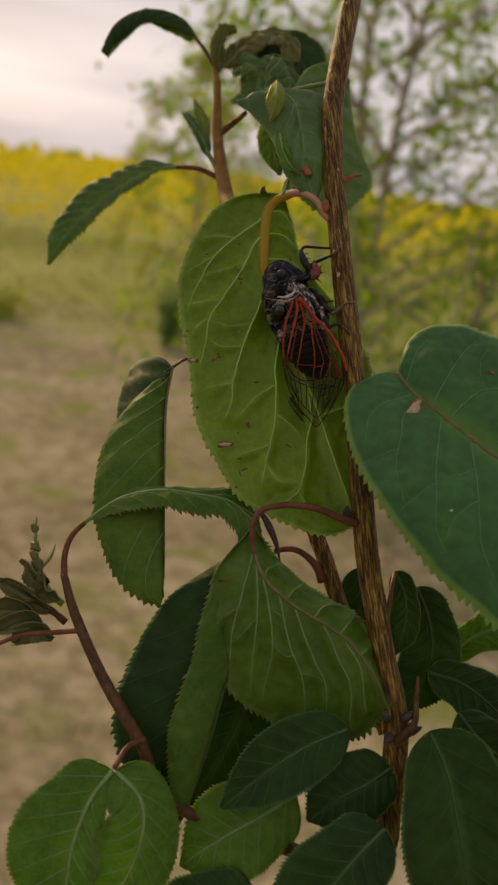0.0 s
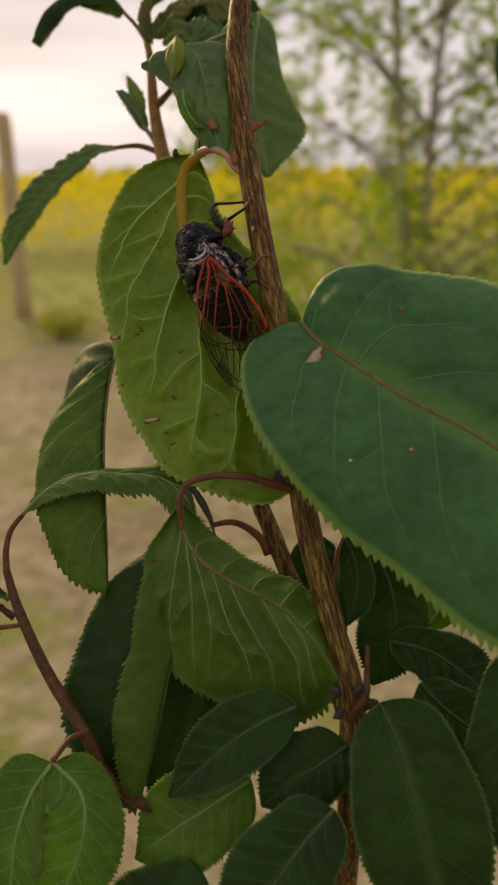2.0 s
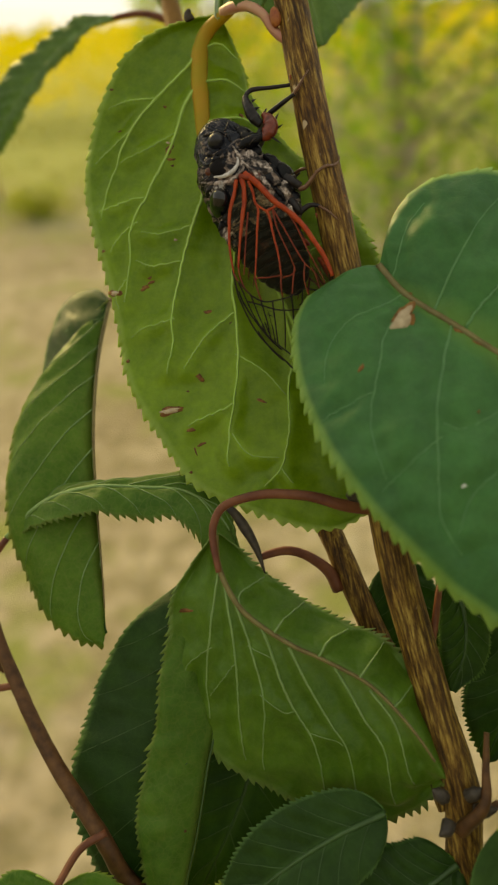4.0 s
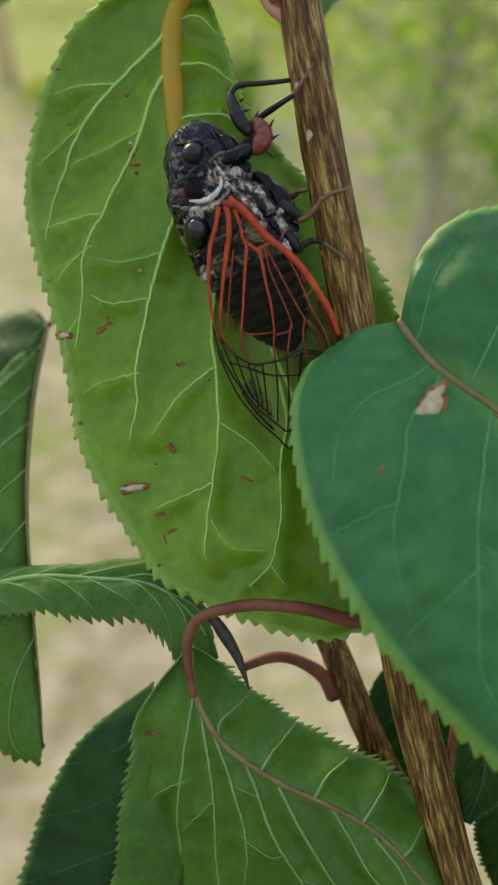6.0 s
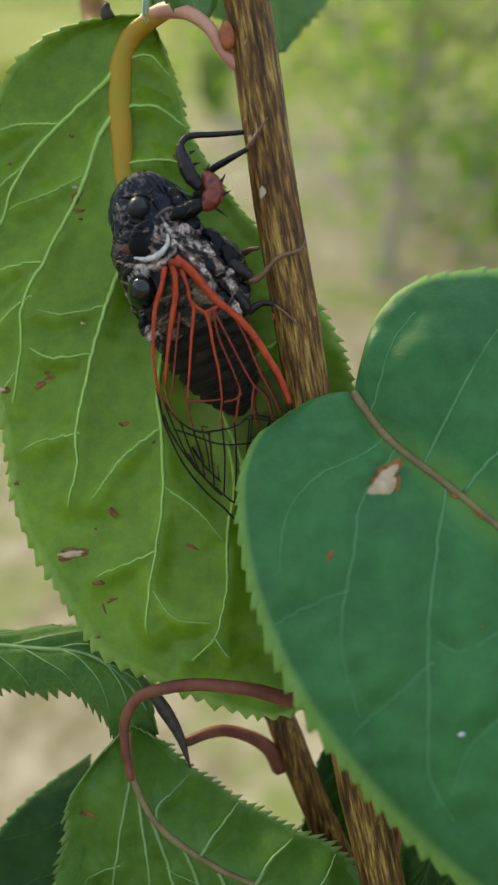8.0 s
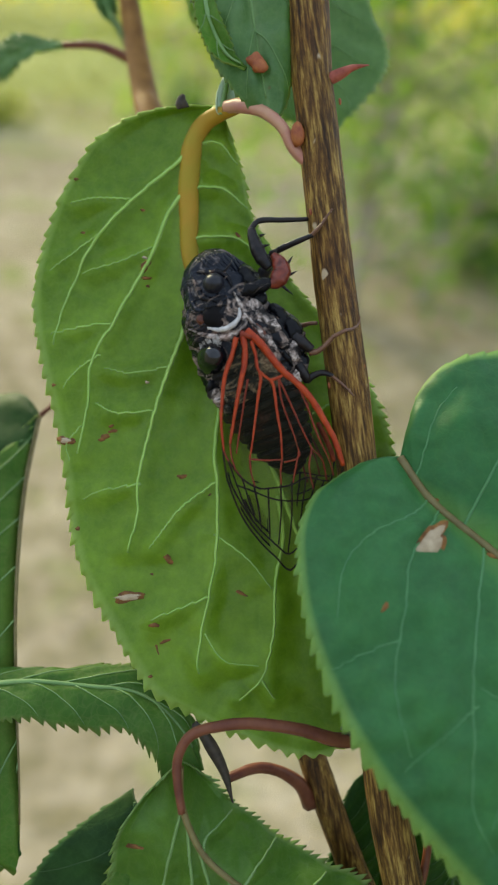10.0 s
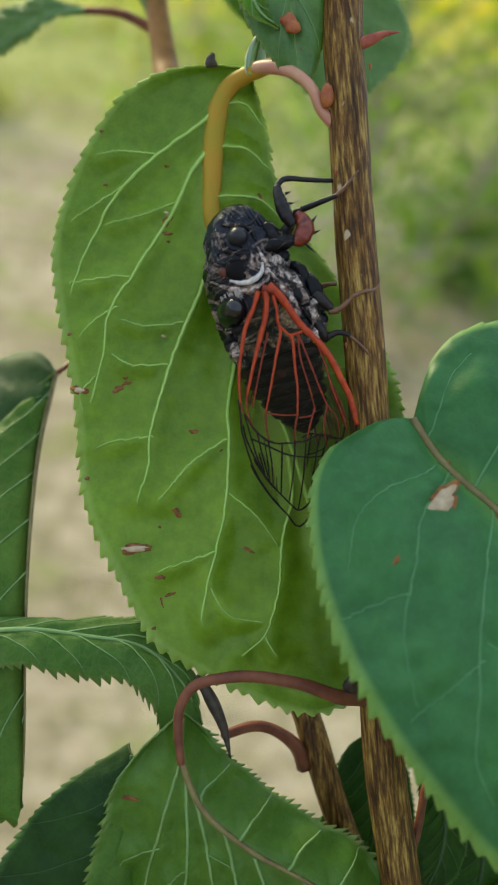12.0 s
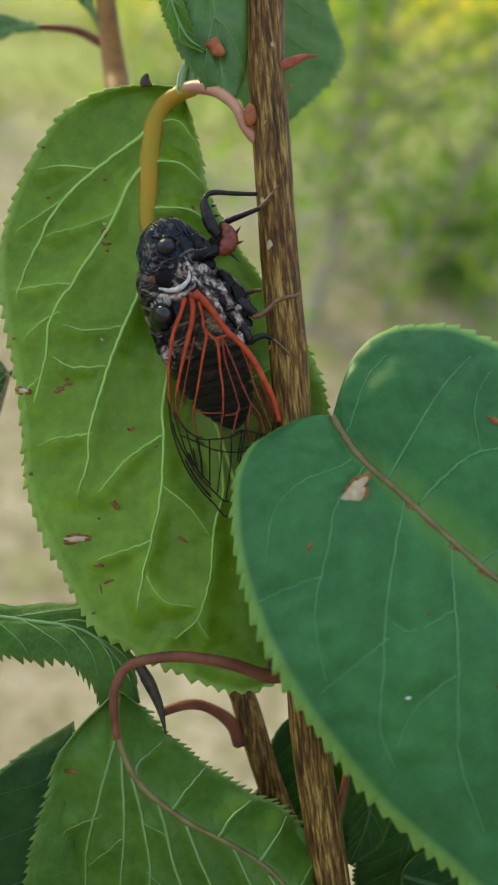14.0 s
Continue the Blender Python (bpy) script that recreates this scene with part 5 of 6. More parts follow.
class Wing:
    """A folded forewing: r runs from its root to its tip, p from the leading rim (0) to the hind rim (1); sign is the body's side."""
    LEAD = smooth_line([(9.4, -0.9), (11.2, -1.6), (14.9, -2.6), (19.5, -4.9), (22.8, -5.6), (25.8, -6.0), (28.8, -5.9), (31.2, -4.5), (34.1, -1.8), (36.8, 1.3), (38.9, 4.6)], 60)
    HIND = smooth_line([(9.6, 0.6), (11.4, 2.3), (13.5, 4.0), (16.3, 5.4), (18.6, 6.5), (21.9, 7.4), (26, 8.2), (30.3, 8.1), (34.0, 7.2), (36.9, 5.9), (38.9, 4.8)], 60)

    def __init__(self, sign):
        self.sign = sign

    def out(self, r, p):
        return 5.7 + 0.7 * math.sin(math.pi * min(1, r * 1.3)) - 2.4 * r - 1.5 * (p - 0.35) ** 2 * min(1, 3 * r)

    def at(self, r, p, lift=0.0):
        x = np.linspace(0, 1, 60)
        l = [np.interp(r, x, self.LEAD[:, n]) for n in (0, 1)]
        h = [np.interp(r, x, self.HIND[:, n]) for n in (0, 1)]
        return ci(l[0] + (h[0] - l[0]) * p, l[1] + (h[1] - l[1]) * p, self.sign * (self.out(r, p) + lift))

    def near(self, a, d, lift):
        """The place on the wing over (a, d)."""
        r = min(1.0, max(0.0, (a - 9.4) / 29.5))
        lo, hi = float(np.interp(a, self.LEAD[:, 0], self.LEAD[:, 1])), float(np.interp(a, self.HIND[:, 0], self.HIND[:, 1]))
        p = min(1.0, max(0.0, (d - lo) / max(0.3, hi - lo)))
        return ci(a, d, self.sign * (self.out(r, p) + lift))

    def build(self, parent):
        verts, faces = [], []
        rows, cols = 40, 14
        for i in range(rows + 1):
            for k in range(cols + 1):
                verts.append(self.at(i / rows, k / cols, 0.12 * math.sin(i * 1.1) * math.sin(k * 1.7)))
        for i in range(rows):
            for k in range(cols):
                a = i * (cols + 1) + k
                faces.append((a, a + 1, a + cols + 2, a + cols + 1))
        wing = hung("forewing", mesh_of("forewing", verts, faces, MEMBRANE), parent, "clear folded wing with orange-red veins")
        solid = wing.modifiers.new("thickness", "SOLIDIFY")
        solid.thickness = 0.03 * MM

        def vein(points, r0, r1, mat, lift=0.08):
            line = smooth_line(points, 6 * len(points))
            path = [self.near(a, d, lift) for a, d in line]
            hung("vein", mesh_of("vein", *tube_data(path, np.linspace(r0, r1, len(path)) * MM, 7, 0.3), mat), wing)

        # strong veins from the root
        vein([(9.2, -0.5), (11.2, -1.5), (14.9, -2.7), (16.9, -3.8), (19.5, -4.9), (22.8, -5.6), (25.8, -6.0), (28.8, -5.9)], 0.5, 0.36, VEIN_RED)
        vein([(9.6, 0.9), (11.4, 2.2), (13.5, 3.9), (16.3, 5.3), (18.6, 6.3), (21.9, 7.2)], 0.33, 0.14, VEIN_RED)
        vein([(9.8, 0.2), (10.7, 0.3), (12.8, 1.1), (15.4, 2.7), (18.4, 4.5), (21.4, 6.2)], 0.40, 0.17, VEIN_RED)
        vein([(9.4, 0.4), (9.6, 0.0), (10.2, -0.9)], 0.5, 0.4, VEIN_RUST)
        vein([(10.6, -0.6), (12.4, -0.5), (14.2, -0.2), (15.9, -1.1)], 0.24, 0.18, VEIN_RED)
        vein([(14.2, -0.2), (15.2, -0.1), (17.8, 1.3), (20.9, 2.9), (24.0, 4.6)], 0.21, 0.11, VEIN_RED)
        vein([(15.9, -1.1), (16.8, -1.2), (19.9, -0.5), (22.5, 0.0), (25.4, 0.9)], 0.21, 0.11, VEIN_RED)
        vein([(15.9, -1.1), (15.9, -2.1), (15.8, -2.9)], 0.2, 0.2, VEIN_RED)
        vein([(15.9, -2.1), (18.9, -1.5), (22.6, -1.5), (25.2, -1.4)], 0.13, 0.09, VEIN_RUST)
        vein([(15.9, -2.1), (19.2, -2.4), (23.1, -2.7), (25.4, -3.0), (27.2, -3.7), (29.9, -3.4)], 0.14, 0.1, VEIN_RUST)
        vein([(17.6, -4.0), (20.4, -4.2), (24.2, -4.2), (27.6, -4.5), (29.6, -4.4)], 0.14, 0.1, VEIN_RUST)
        vein([(14.8, 1.4), (17.2, 2.8), (20.6, 4.7), (22.8, 5.9)], 0.13, 0.10, VEIN_RUST)
        vein([(25.4, -3.0), (27.5, -1.9), (30.2, -1.5)], 0.14, 0.11, VEIN_RUST)
        # rusty ends that pass into the dark net
        for q in ([(21.9, 7.2), (23.3, 7.1), (25.9, 6.3)], [(21.4, 6.2), (23.0, 6.6), (24.6, 6.7)], [(24.0, 4.6), (25.6, 5.0), (27.5, 5.2)], [(25.4, 0.9), (26.8, 1.6), (28.4, 2.1)], [(25.2, -1.4), (26.8, -0.4), (28.6, 0.6)], [(24.0, 4.6), (24.9, 2.6), (25.4, 0.9)], [(25.8, 0.8), (26.0, -0.6), (25.6, -1.4)]):
            vein(q, 0.13, 0.10, VEIN_RUST)
        # dark net of the outer cells
        vein([(23.3, 7.1), (25.9, 6.3), (27.7, 4.9), (28.4, 3.0), (28.8, 0.8), (28.6, -1.1), (29.8, -3.2), (30.4, -4.6)], 0.13, 0.10, VEIN_DARK)
        vein([(26.4, 7.3), (27.8, 5.7), (29.6, 3.7), (30.7, 1.6), (31.2, -0.3), (31.0, -2.2)], 0.12, 0.09, VEIN_DARK)
        vein([(24.6, 7.7), (26.4, 7.8), (29.4, 7.4), (32.5, 6.6), (35.4, 5.2), (36.9, 4.2), (36.2, 2.4), (34.4, 0.2), (32.6, -1.8)], 0.12, 0.10, VEIN_DARK)
        for q in ([(23.3, 7.1), (26.1, 7.2), (29.0, 7.2), (31.6, 6.9)], [(25.9, 6.3), (28.8, 6.5), (31.7, 6.6)], [(27.5, 5.3), (30.2, 5.7), (32.8, 6.3)], [(28.1, 3.7), (31.5, 4.8), (34.2, 5.7)], [(28.3, 2.1), (31.7, 3.3), (35.4, 5.0)], [(28.4, 0.7), (32.5, 2.2), (36.7, 4.2)], [(28.6, -1.1), (31.7, 0.5), (36.0, 2.6)], [(29.8, -3.0), (32.0, -1.4), (34.6, 0.6)]):
            vein(q, 0.12, 0.09, VEIN_DARK)
        vein([(21.4, 7.2), (24.0, 7.8), (26.0, 8.1), (30.3, 8.0), (34.0, 7.1), (36.9, 5.8), (38.9, 4.7), (36.8, 1.4), (34.1, -1.7), (31.2, -4.4), (28.8, -5.9)], 0.13, 0.11, VEIN_DARK)


def cicada():
    bug = tagged(new("cicada"), "black cicada with orange-veined clear wings clinging beside the stem", "cicada")
    bug.location = ci(12, 0, 0)
    bpy.context.view_layer.update()

    def ridge(name, points, radius, mat, parent, label="", rough=0.6, sign=1, lift=0.05, count=26):
        """A raised line over the body's side through points (a, d)."""
        line = smooth_line(points, count)
        path = [ci(a, d, sign * skin(a, d, lift)) for a, d in line]
        hung(name, mesh_of(name, *tube_data(path, [radius * MM * (0.25 + 0.75 * math.sin(math.pi * (k + 1) / (count + 1))) for k in range(count)], 9, rough), mat), parent, label)

    def plate(name, a, d, s1, s2, mat, parent, label="", turn=0.0, high=0.8, rough=0.25, sign=1, sink=0.35, seed=0):
        """A swollen patch on the body's side."""
        c, s = math.cos(radians(turn)), math.sin(radians(turn))
        hung(name, mesh_of(name, *blob_data(ci(a, d, sign * (skin(a, d) - sink)), cdir(s1 * c, s1 * s, 0), cdir(-s2 * s, s2 * c, 0), cdir(0, 0, sign * high), 14, 22, rough, seed), mat), parent, label)

    head = shell("head", HEAD, FACE, bug, "dark wrinkled head", fold=0.07)
    # ridged brow at the front of the head
    for k in range(9):
        d = 1.9 - 0.62 * k
        ridge("brow", [(-2.0 + 0.10 * (k - 2) ** 2 * 0.5, d + 0.2), (-0.9 + 0.22 * k, d - 0.4), (0.3 + 0.30 * k, d - 0.9)], 0.30, FACE, head, rough=0.15, lift=-0.02, count=16)
    for sg in (1, -1):
        hung("eye", mesh_of("eye", *blob_data(ci(2.4, 1.2, sg * 4.6), cdir(1.25, 0, 0), cdir(0, 1.35, 0), cdir(0, 0, sg * 1.7), 14, 20), EYE), head, "glossy black eye")
        ridge("brow", [(0.2, 2.6), (0.9, 1.4), (1.2, 0.2), (2.2, -0.6), (3.6, -0.8)], 0.36, DOWN, head, sign=sg)
        ridge("brow", [(0.6, 3.4), (2.0, 3.2), (3.6, 2.9), (4.4, 1.6), (4.4, 0.2)], 0.42, DOWN, head, sign=sg)
        ridge("brow", [(1.4, 4.2), (3.0, 4.4), (4.6, 4.2), (5.2, 3.0)], 0.4, FACE, head, sign=sg)
        hung("antenna", mesh_of("antenna", *tube_data([ci(a, d, sg * e) for a, d, e in smooth_line([(1.4, -0.6, 4.4), (1.0, -1.4, 4.9), (0.4, -2.2, 5.0)], 10)], np.linspace(0.16, 0.04, 10) * MM, 5), LEG_DARK), head)
    hung("snout", mesh_of("snout", *blob_data(ci(3.4, -3.0, 0.8), cdir(2.4, -0.6, 0), cdir(0.5, 1.6, 0), cdir(0, 0, 3.6), 14, 20, 0.22), SHELL), head, "ridged black snout")
    collar = shell("collar", COLLAR, DOWN, bug, "dark wrinkled collar behind the head", fold=0.09)
    for sg in (1, -1):
        plate("collar_pit", 6.3, 2.0, 1.5, 2.0, PIT, collar, "black hollow in the collar", 14, 0.75, 0.12, sg, 0.45)
        plate("collar_spot", 5.9, 3.9, 0.7, 0.8, RUST, collar, "rusty patch on the collar", 10, 0.6, 0.3, sg, 0.3, 4)
        ridge("collar_rim", [(6.3, -0.6), (6.9, -0.5), (7.7, 0.1), (8.15, 1.4), (7.9, 2.7), (7.2, 3.8)], 0.34, WHITE_RIM, collar, "whitish curved collar rim", 0.4, sg, 0.18, 30)
        ridge("collar_rim", [(6.2, 6.0), (7.6, 4.7), (8.7, 3.0), (9.2, 1.5), (8.6, -0.2), (7.2, -1.1), (5.6, -0.9), (4.2, -0.7)], 0.4, PALE_DOWN, collar, "tawny downy hind rim of the collar", 0.5, sg, 0.12, 40)
        ridge("collar_fold", [(4.6, 4.6), (5.0, 3.6), (4.9, 2.4), (5.2, 1.2), (5.6, 0.4)], 0.36, DOWN, collar, "", 0.6, sg)
        ridge("collar_fold", [(5.6, 5.6), (6.8, 5.0), (7.2, 4.4)], 0.34, DOWN, collar, "", 0.6, sg)
        ridge("collar_fold", [(4.0, 5.2), (5.0, 5.6), (6.0, 6.2)], 0.3, FACE, collar, "", 0.6, sg)
    thorax = shell("thorax", THORAX, DOWN, bug, "black thorax with greyish down", fold=0.09)
    hung("back_plate", mesh_of("back_plate", *blob_data(ci(10.7, 4.3, 0.0), cdir(2.5, 0.5, 0), cdir(-0.4, 2.3, 0), cdir(0, 0, 6.5), 22, 34, 0.03), GLOSS), thorax, "glossy black back plate")
    rnd = random.Random(4)
    hairs = []
    for k in range(40):
        a, d = 8.5 + rnd.uniform(-0.2, 0.3), 2.9 + rnd.uniform(0, 2.6)
        out = rnd.uniform(-0.25, 0.25)
        p = [ci(a + 0.42 * j, d + out * j * 0.5, skin(a, d, 0.35) + 0.16 * j) for j in range(4)]
        hairs.append(tube_data(p, [0.045 * MM, 0.04 * MM, 0.03 * MM, 0.012 * MM], 4))
    hung("hair_tuft", mesh_of("hair_tuft", *joined(*hairs), HAIR), thorax, "tuft of whitish hairs")
    # plates of the flank between the collar and the legs
    for k, (a, d, s1, s2, turn, mat, high) in enumerate([(7.0, -2.6, 1.6, 1.1, -35, PALE_DOWN, 0.8), (9.2, -3.4, 1.9, 1.0, -25, PALE_DOWN, 0.8), (11.4, -4.0, 1.6, 1.0, -20, DOWN, 0.9), (13.2, -4.9, 1.4, 1.1, -30, PALE_DOWN, 0.9), (8.6, -5.2, 1.7, 1.0, -20, SHELL, 1.0),
                                                        (10.8, -5.9, 1.5, 1.2, 0, SHELL, 1.2), (13.0, -6.2, 1.4, 1.0, 10, SHELL, 1.2), (15.0, -5.6, 1.4, 1.1, 20, DOWN, 1.0), (5.4, -3.2, 1.5, 1.2, -30, SHELL, 0.9), (4.2, -1.9, 1.3, 0.8, -40, DOWN, 0.7), (9.9, -1.9, 1.3, 0.8, -10, RUST, 0.6), (16.2, -4.6, 1.2, 1.0, 20, PALE_DOWN, 0.8)]):
        plate("side_plate", a, d, s1, s2, mat, thorax, "", turn, high, 0.34, 1, 0.3, k * 1.7)
    for pts, mat in (([(7.6, -1.2), (9.4, -1.8), (11.2, -2.6), (13.0, -3.4)], PALE_DOWN), ([(8.0, -4.2), (9.8, -4.6), (11.8, -5.0), (13.8, -5.6)], SHELL), ([(9.4, -6.0), (11.2, -6.6), (13.0, -6.7), (14.6, -6.2)], DOWN), ([(12.2, -3.2), (13.6, -4.0), (15.2, -4.4)], SHELL)):
        ridge("side_fold", pts, 0.38, mat, thorax, "", 0.7)
    for k, (a, d, s1, s2, mat) in enumerate([(13.9, 5.8, 0.9, 0.8, SHELL), (14.9, 5.6, 0.9, 1.0, PALE_DOWN), (16.0, 5.2, 0.9, 1.0, PALE_DOWN), (17.3, 5.0, 0.8, 0.9, DOWN)]):
        plate("side_plate", a, d, s1, s2, mat, thorax, "pale downy patch" if mat is PALE_DOWN else "", 20, 1.2, 0.5, 1, 0.2, 9 + k)
    rings = (17.6, 19.2, 20.8, 22.4, 24.0, 25.5, 26.8)
    shell("abdomen", REAR, BELLY, bug, "dark ringed abdomen", grooves=tuple((g, 0.22, 0.10) for g in rings), rough=0.05, cols=48, fold=0.03)
    Wing(1).build(bug)
    Wing(-1).build(bug)

    def leg(name, joints, label=""):
        """A leg of (points, radii, material, name) pieces given on the sapling."""
        first = None
        for k, (pts, radii, mat, kind) in enumerate(joints):
            ob = rod(kind if first else name, pts, radii, mat, first or bug, label if not first else "", max(14, 7 * len(pts)), 10, 0.14)
            first = first or ob
        return first

    def spines(parent, spots):
        for k, (u, v, w, du, dv) in enumerate(spots):
            rod("spine", [(u, v, w), (u + du * 0.5, v + dv * 0.5, w), (u + du, v + dv, w)], [0.24, 0.15, 0.02], LEG_DARK, parent, "", 6, 6)

    # stout foreleg, raised, and its partner
    front = leg("foreleg", [([(3.2, 0.6, -1.2), (4.4, 1.2, -0.8), (5.6, 1.8, -0.9), (6.6, 2.4, -1.2)], [0.9, 1.0, 0.95, 0.6], SHELL, "hip"),
                            ([(6.4, 1.9, -1.2), (7.1, 2.5, -1.1), (7.6, 3.7, -1.2), (7.1, 5.0, -1.4), (6.2, 5.8, -1.6)], [0.5, 1.15, 1.2, 0.95, 0.4], LEG_RED, "femur"),
                            ([(6.1, 4.1, -1.4), (5.1, 5.0, -1.6), (4.1, 6.4, -1.8), (3.4, 7.8, -2.0), (3.1, 8.7, -2.2)], [0.6, 0.9, 0.95, 0.75, 0.45], LEG_DARK, "upper_leg"),
                            ([(3.0, 8.5, -2.2), (3.6, 9.6, -2.4), (4.6, 10.1, -2.6), (6.5, 10.5, -3.0), (8.7, 11.0, -3.4), (10.6, 11.5, -3.8)], [0.36, 0.38, 0.34, 0.32, 0.3, 0.26], LEG_DARK, "tibia")], "stout reddish spined foreleg")
    spines(front, [(8.2, 4.9, -1.2, 0.5, 1.1), (8.6, 3.6, -1.2, 0.9, 0.6), (7.8, 2.2, -1.0, 1.7, -1.0), (6.4, 6.0, -1.6, 0.3, 0.9), (4.9, 6.7, -1.8, 0.8, 0.3), (4.3, 7.9, -1.9, 0.7, 0.4)])
    leg("foreleg", [([(4.8, 2.2, -6), (5.6, 4.4, -5.6), (6.2, 6.4, -4.6)], [0.8, 0.9, 0.5], LEG_DARK, "femur"),
                    ([(6.0, 6.4, -4.4), (7.8, 7.5, -3.4), (9.4, 8.3, -2.4), (10.8, 9.0, -1.6)], [0.42, 0.42, 0.38, 0.3], LEG_DARK, "tibia"),
                    ([(10.6, 8.9, -1.7), (11.4, 10.0, -1.1), (12.0, 11.2, -1.0), (12.6, 12.4, -1.1)], [0.3, 0.24, 0.16, 0.08], LEG_TAN, "foot")], "dark foreleg reaching to the stem")
    leg("midleg", [([(10.2, -3.6, -1.6), (11.6, -4.4, -1.4), (12.8, -5.0, -1.6)], [0.85, 0.8, 0.6], LEG_DARK, "femur"),
                   ([(12.6, -5.4, -1.6), (13.6, -5.1, -1.4), (14.4, -4.2, -1.0), (15.2, -3.0, -0.7)], [0.45, 0.36, 0.3, 0.26], LEG_TAN, "tibia"),
                   ([(15.0, -3.2, -0.7), (16.4, -2.2, -0.7), (17.4, -1.7, -1.6), (18.1, -0.9, -2.4), (18.3, 0.2, -2.8)], [0.26, 0.25, 0.22, 0.18, 0.08], LEG_TAN, "foot")], "dark middle leg gripping the stem")
    leg("midleg", [([(10.0, -2.6, -7), (11.0, -1.9, -6.4), (12.0, -1.5, -5.6)], [0.6, 0.5, 0.3], LEG_DARK, "femur"), ([(11.2, -1.9, -5.4), (12.2, -1.5, -4.6), (13.2, -1.3, -4.2)], [0.28, 0.28, 0.24], LEG_TAN, "foot")], "dark middle leg")
    leg("hindleg", [([(11.4, -7.0, -2), (12.4, -8.2, -2), (13.0, -8.9, -2.4)], [0.75, 0.75, 0.5], LEG_DARK, "femur"),
                    ([(12.8, -8.9, -2.4), (13.6, -8.1, -2.4), (14.6, -7.6, -2.2), (16.0, -7.8, -1.8)], [0.5, 0.44, 0.36, 0.28], LEG_DARK, "tibia"),
                    ([(15.8, -7.8, -1.8), (17.4, -8.8, -1.2), (18.8, -9.9, -1.1)], [0.22, 0.18, 0.1], LEG_TAN, "foot")], "dark hind leg braced on the stem")
    return bug


cicada_ob = cicada()
cam.data.dof.focus_object = cicada_ob


# ---------------------------------------------------------------- ground and distance
def ground_material():
    """Dry tan soil and stubble near the sapling, greener grass farther out, with patches of each in the other."""
    k = Mat("dry_ground", 0.95, spec=0.1)
    soil = k.ramp(k.noise(1.1, 8, 0.65), (0.3, (0.26, 0.21, 0.14)), (0.5, (0.40, 0.335, 0.235)), (0.7, (0.52, 0.455, 0.34)))
    soil = k.mix(k.grey(k.noise(14, 6, 0.7), 0.4, 0.6), k.mix(1.0, soil, (0.55, 0.56, 0.46), "MULTIPLY"), soil)
    soil = k.mix(k.grey(k.noise(2.6, 5, 0.65), 0.52, 0.62), soil, (0.21, 0.23, 0.075))
    grass = k.ramp(k.noise(3.0, 7, 0.7), (0.3, (0.19, 0.235, 0.065)), (0.55, (0.30, 0.315, 0.10)), (0.75, (0.42, 0.38, 0.15)))
    sep = k.n.new("ShaderNodeSeparateXYZ")
    k.l.new(k.co, sep.inputs["Vector"])
    far = k.n.new("ShaderNodeMath")
    far.operation = "MULTIPLY_ADD"
    far.inputs[1].default_value, far.inputs[2].default_value = 0.16, -0.52
    k.l.new(sep.outputs["Y"], far.inputs[0])
    blend = k.n.new("ShaderNodeMath")
    blend.operation = "ADD"
    k.l.new(far.outputs["Value"], blend.inputs[0])
    k.l.new(k.noise(0.8, 5), blend.inputs[1])
    base = k.mix(k.grey(blend.outputs["Value"], 0.68, 0.98), soil, grass)
    return k.color(base).bump(k.noise(30, 6, 0.7), 0.8, 0.02).m


def ground():
    xs = np.r_[-2500, -600, -150, -40, np.linspace(-12, 12, 41), 40, 150, 600, 2500]
    ys = np.r_[-2500, -400, -60, -12, np.linspace(-4, 16, 41), 40, 150, 600, 2500]
    verts = [(x, y, 0.02 * noise.noise(Vector((x * 0.8, y * 0.8, 0))) + 0.008 * noise.noise(Vector((x * 4, y * 4, 3))) if abs(x) < 20 and abs(y) < 20 else 0.0) for y in ys for x in xs]
    n = len(xs)
    faces = [(j * n + i, j * n + i + 1, (j + 1) * n + i + 1, (j + 1) * n + i) for j in range(len(ys) - 1) for i in range(n - 1)]
    tagged(new("ground", mesh_of("ground", verts, faces, ground_material())), "dry tan ground turning to mown grass", "ground", kind="structure")


def foliage_material(name, a, b, c, share=0.35):
    k = Mat(name, 0.5, spec=0.35)
    k.color(k.ramp(k.island(), (0.0, a), (0.55, b), (1.0, c)))
    return k.thin(share).m


def leaf_quads(spots, size, rnd, slim=0.28, hang=0.5):
    """Slim folded leaves at the given places: two faces each side of a bent midrib."""
    verts, faces = [], []
    for p in spots:
        ln = size * rnd.uniform(0.6, 1.25)
        t = Vector((rnd.gauss(0, 1), rnd.gauss(0, 1), rnd.gauss(-hang, 0.7))).normalized()
        s = t.cross(Vector((rnd.gauss(0, 1), rnd.gauss(0, 1), rnd.gauss(0, 1)))).normalized()
        n = t.cross(s)
        w = ln * slim * rnd.uniform(0.8, 1.2)
        p = Vector(p)
        k = len(verts)
        verts += [p, p + t * ln * 0.45 + s * w * 0.5 + n * w * 0.15, p + t * ln * 0.5, p + t * ln * 0.45 - s * w * 0.5 + n * w * 0.15, p + t * ln - n * ln * 0.12]
        faces += [(k, k + 1, k + 2), (k, k + 2, k + 3), (k + 1, k + 4, k + 2), (k + 2, k + 4, k + 3)]
    return verts, faces


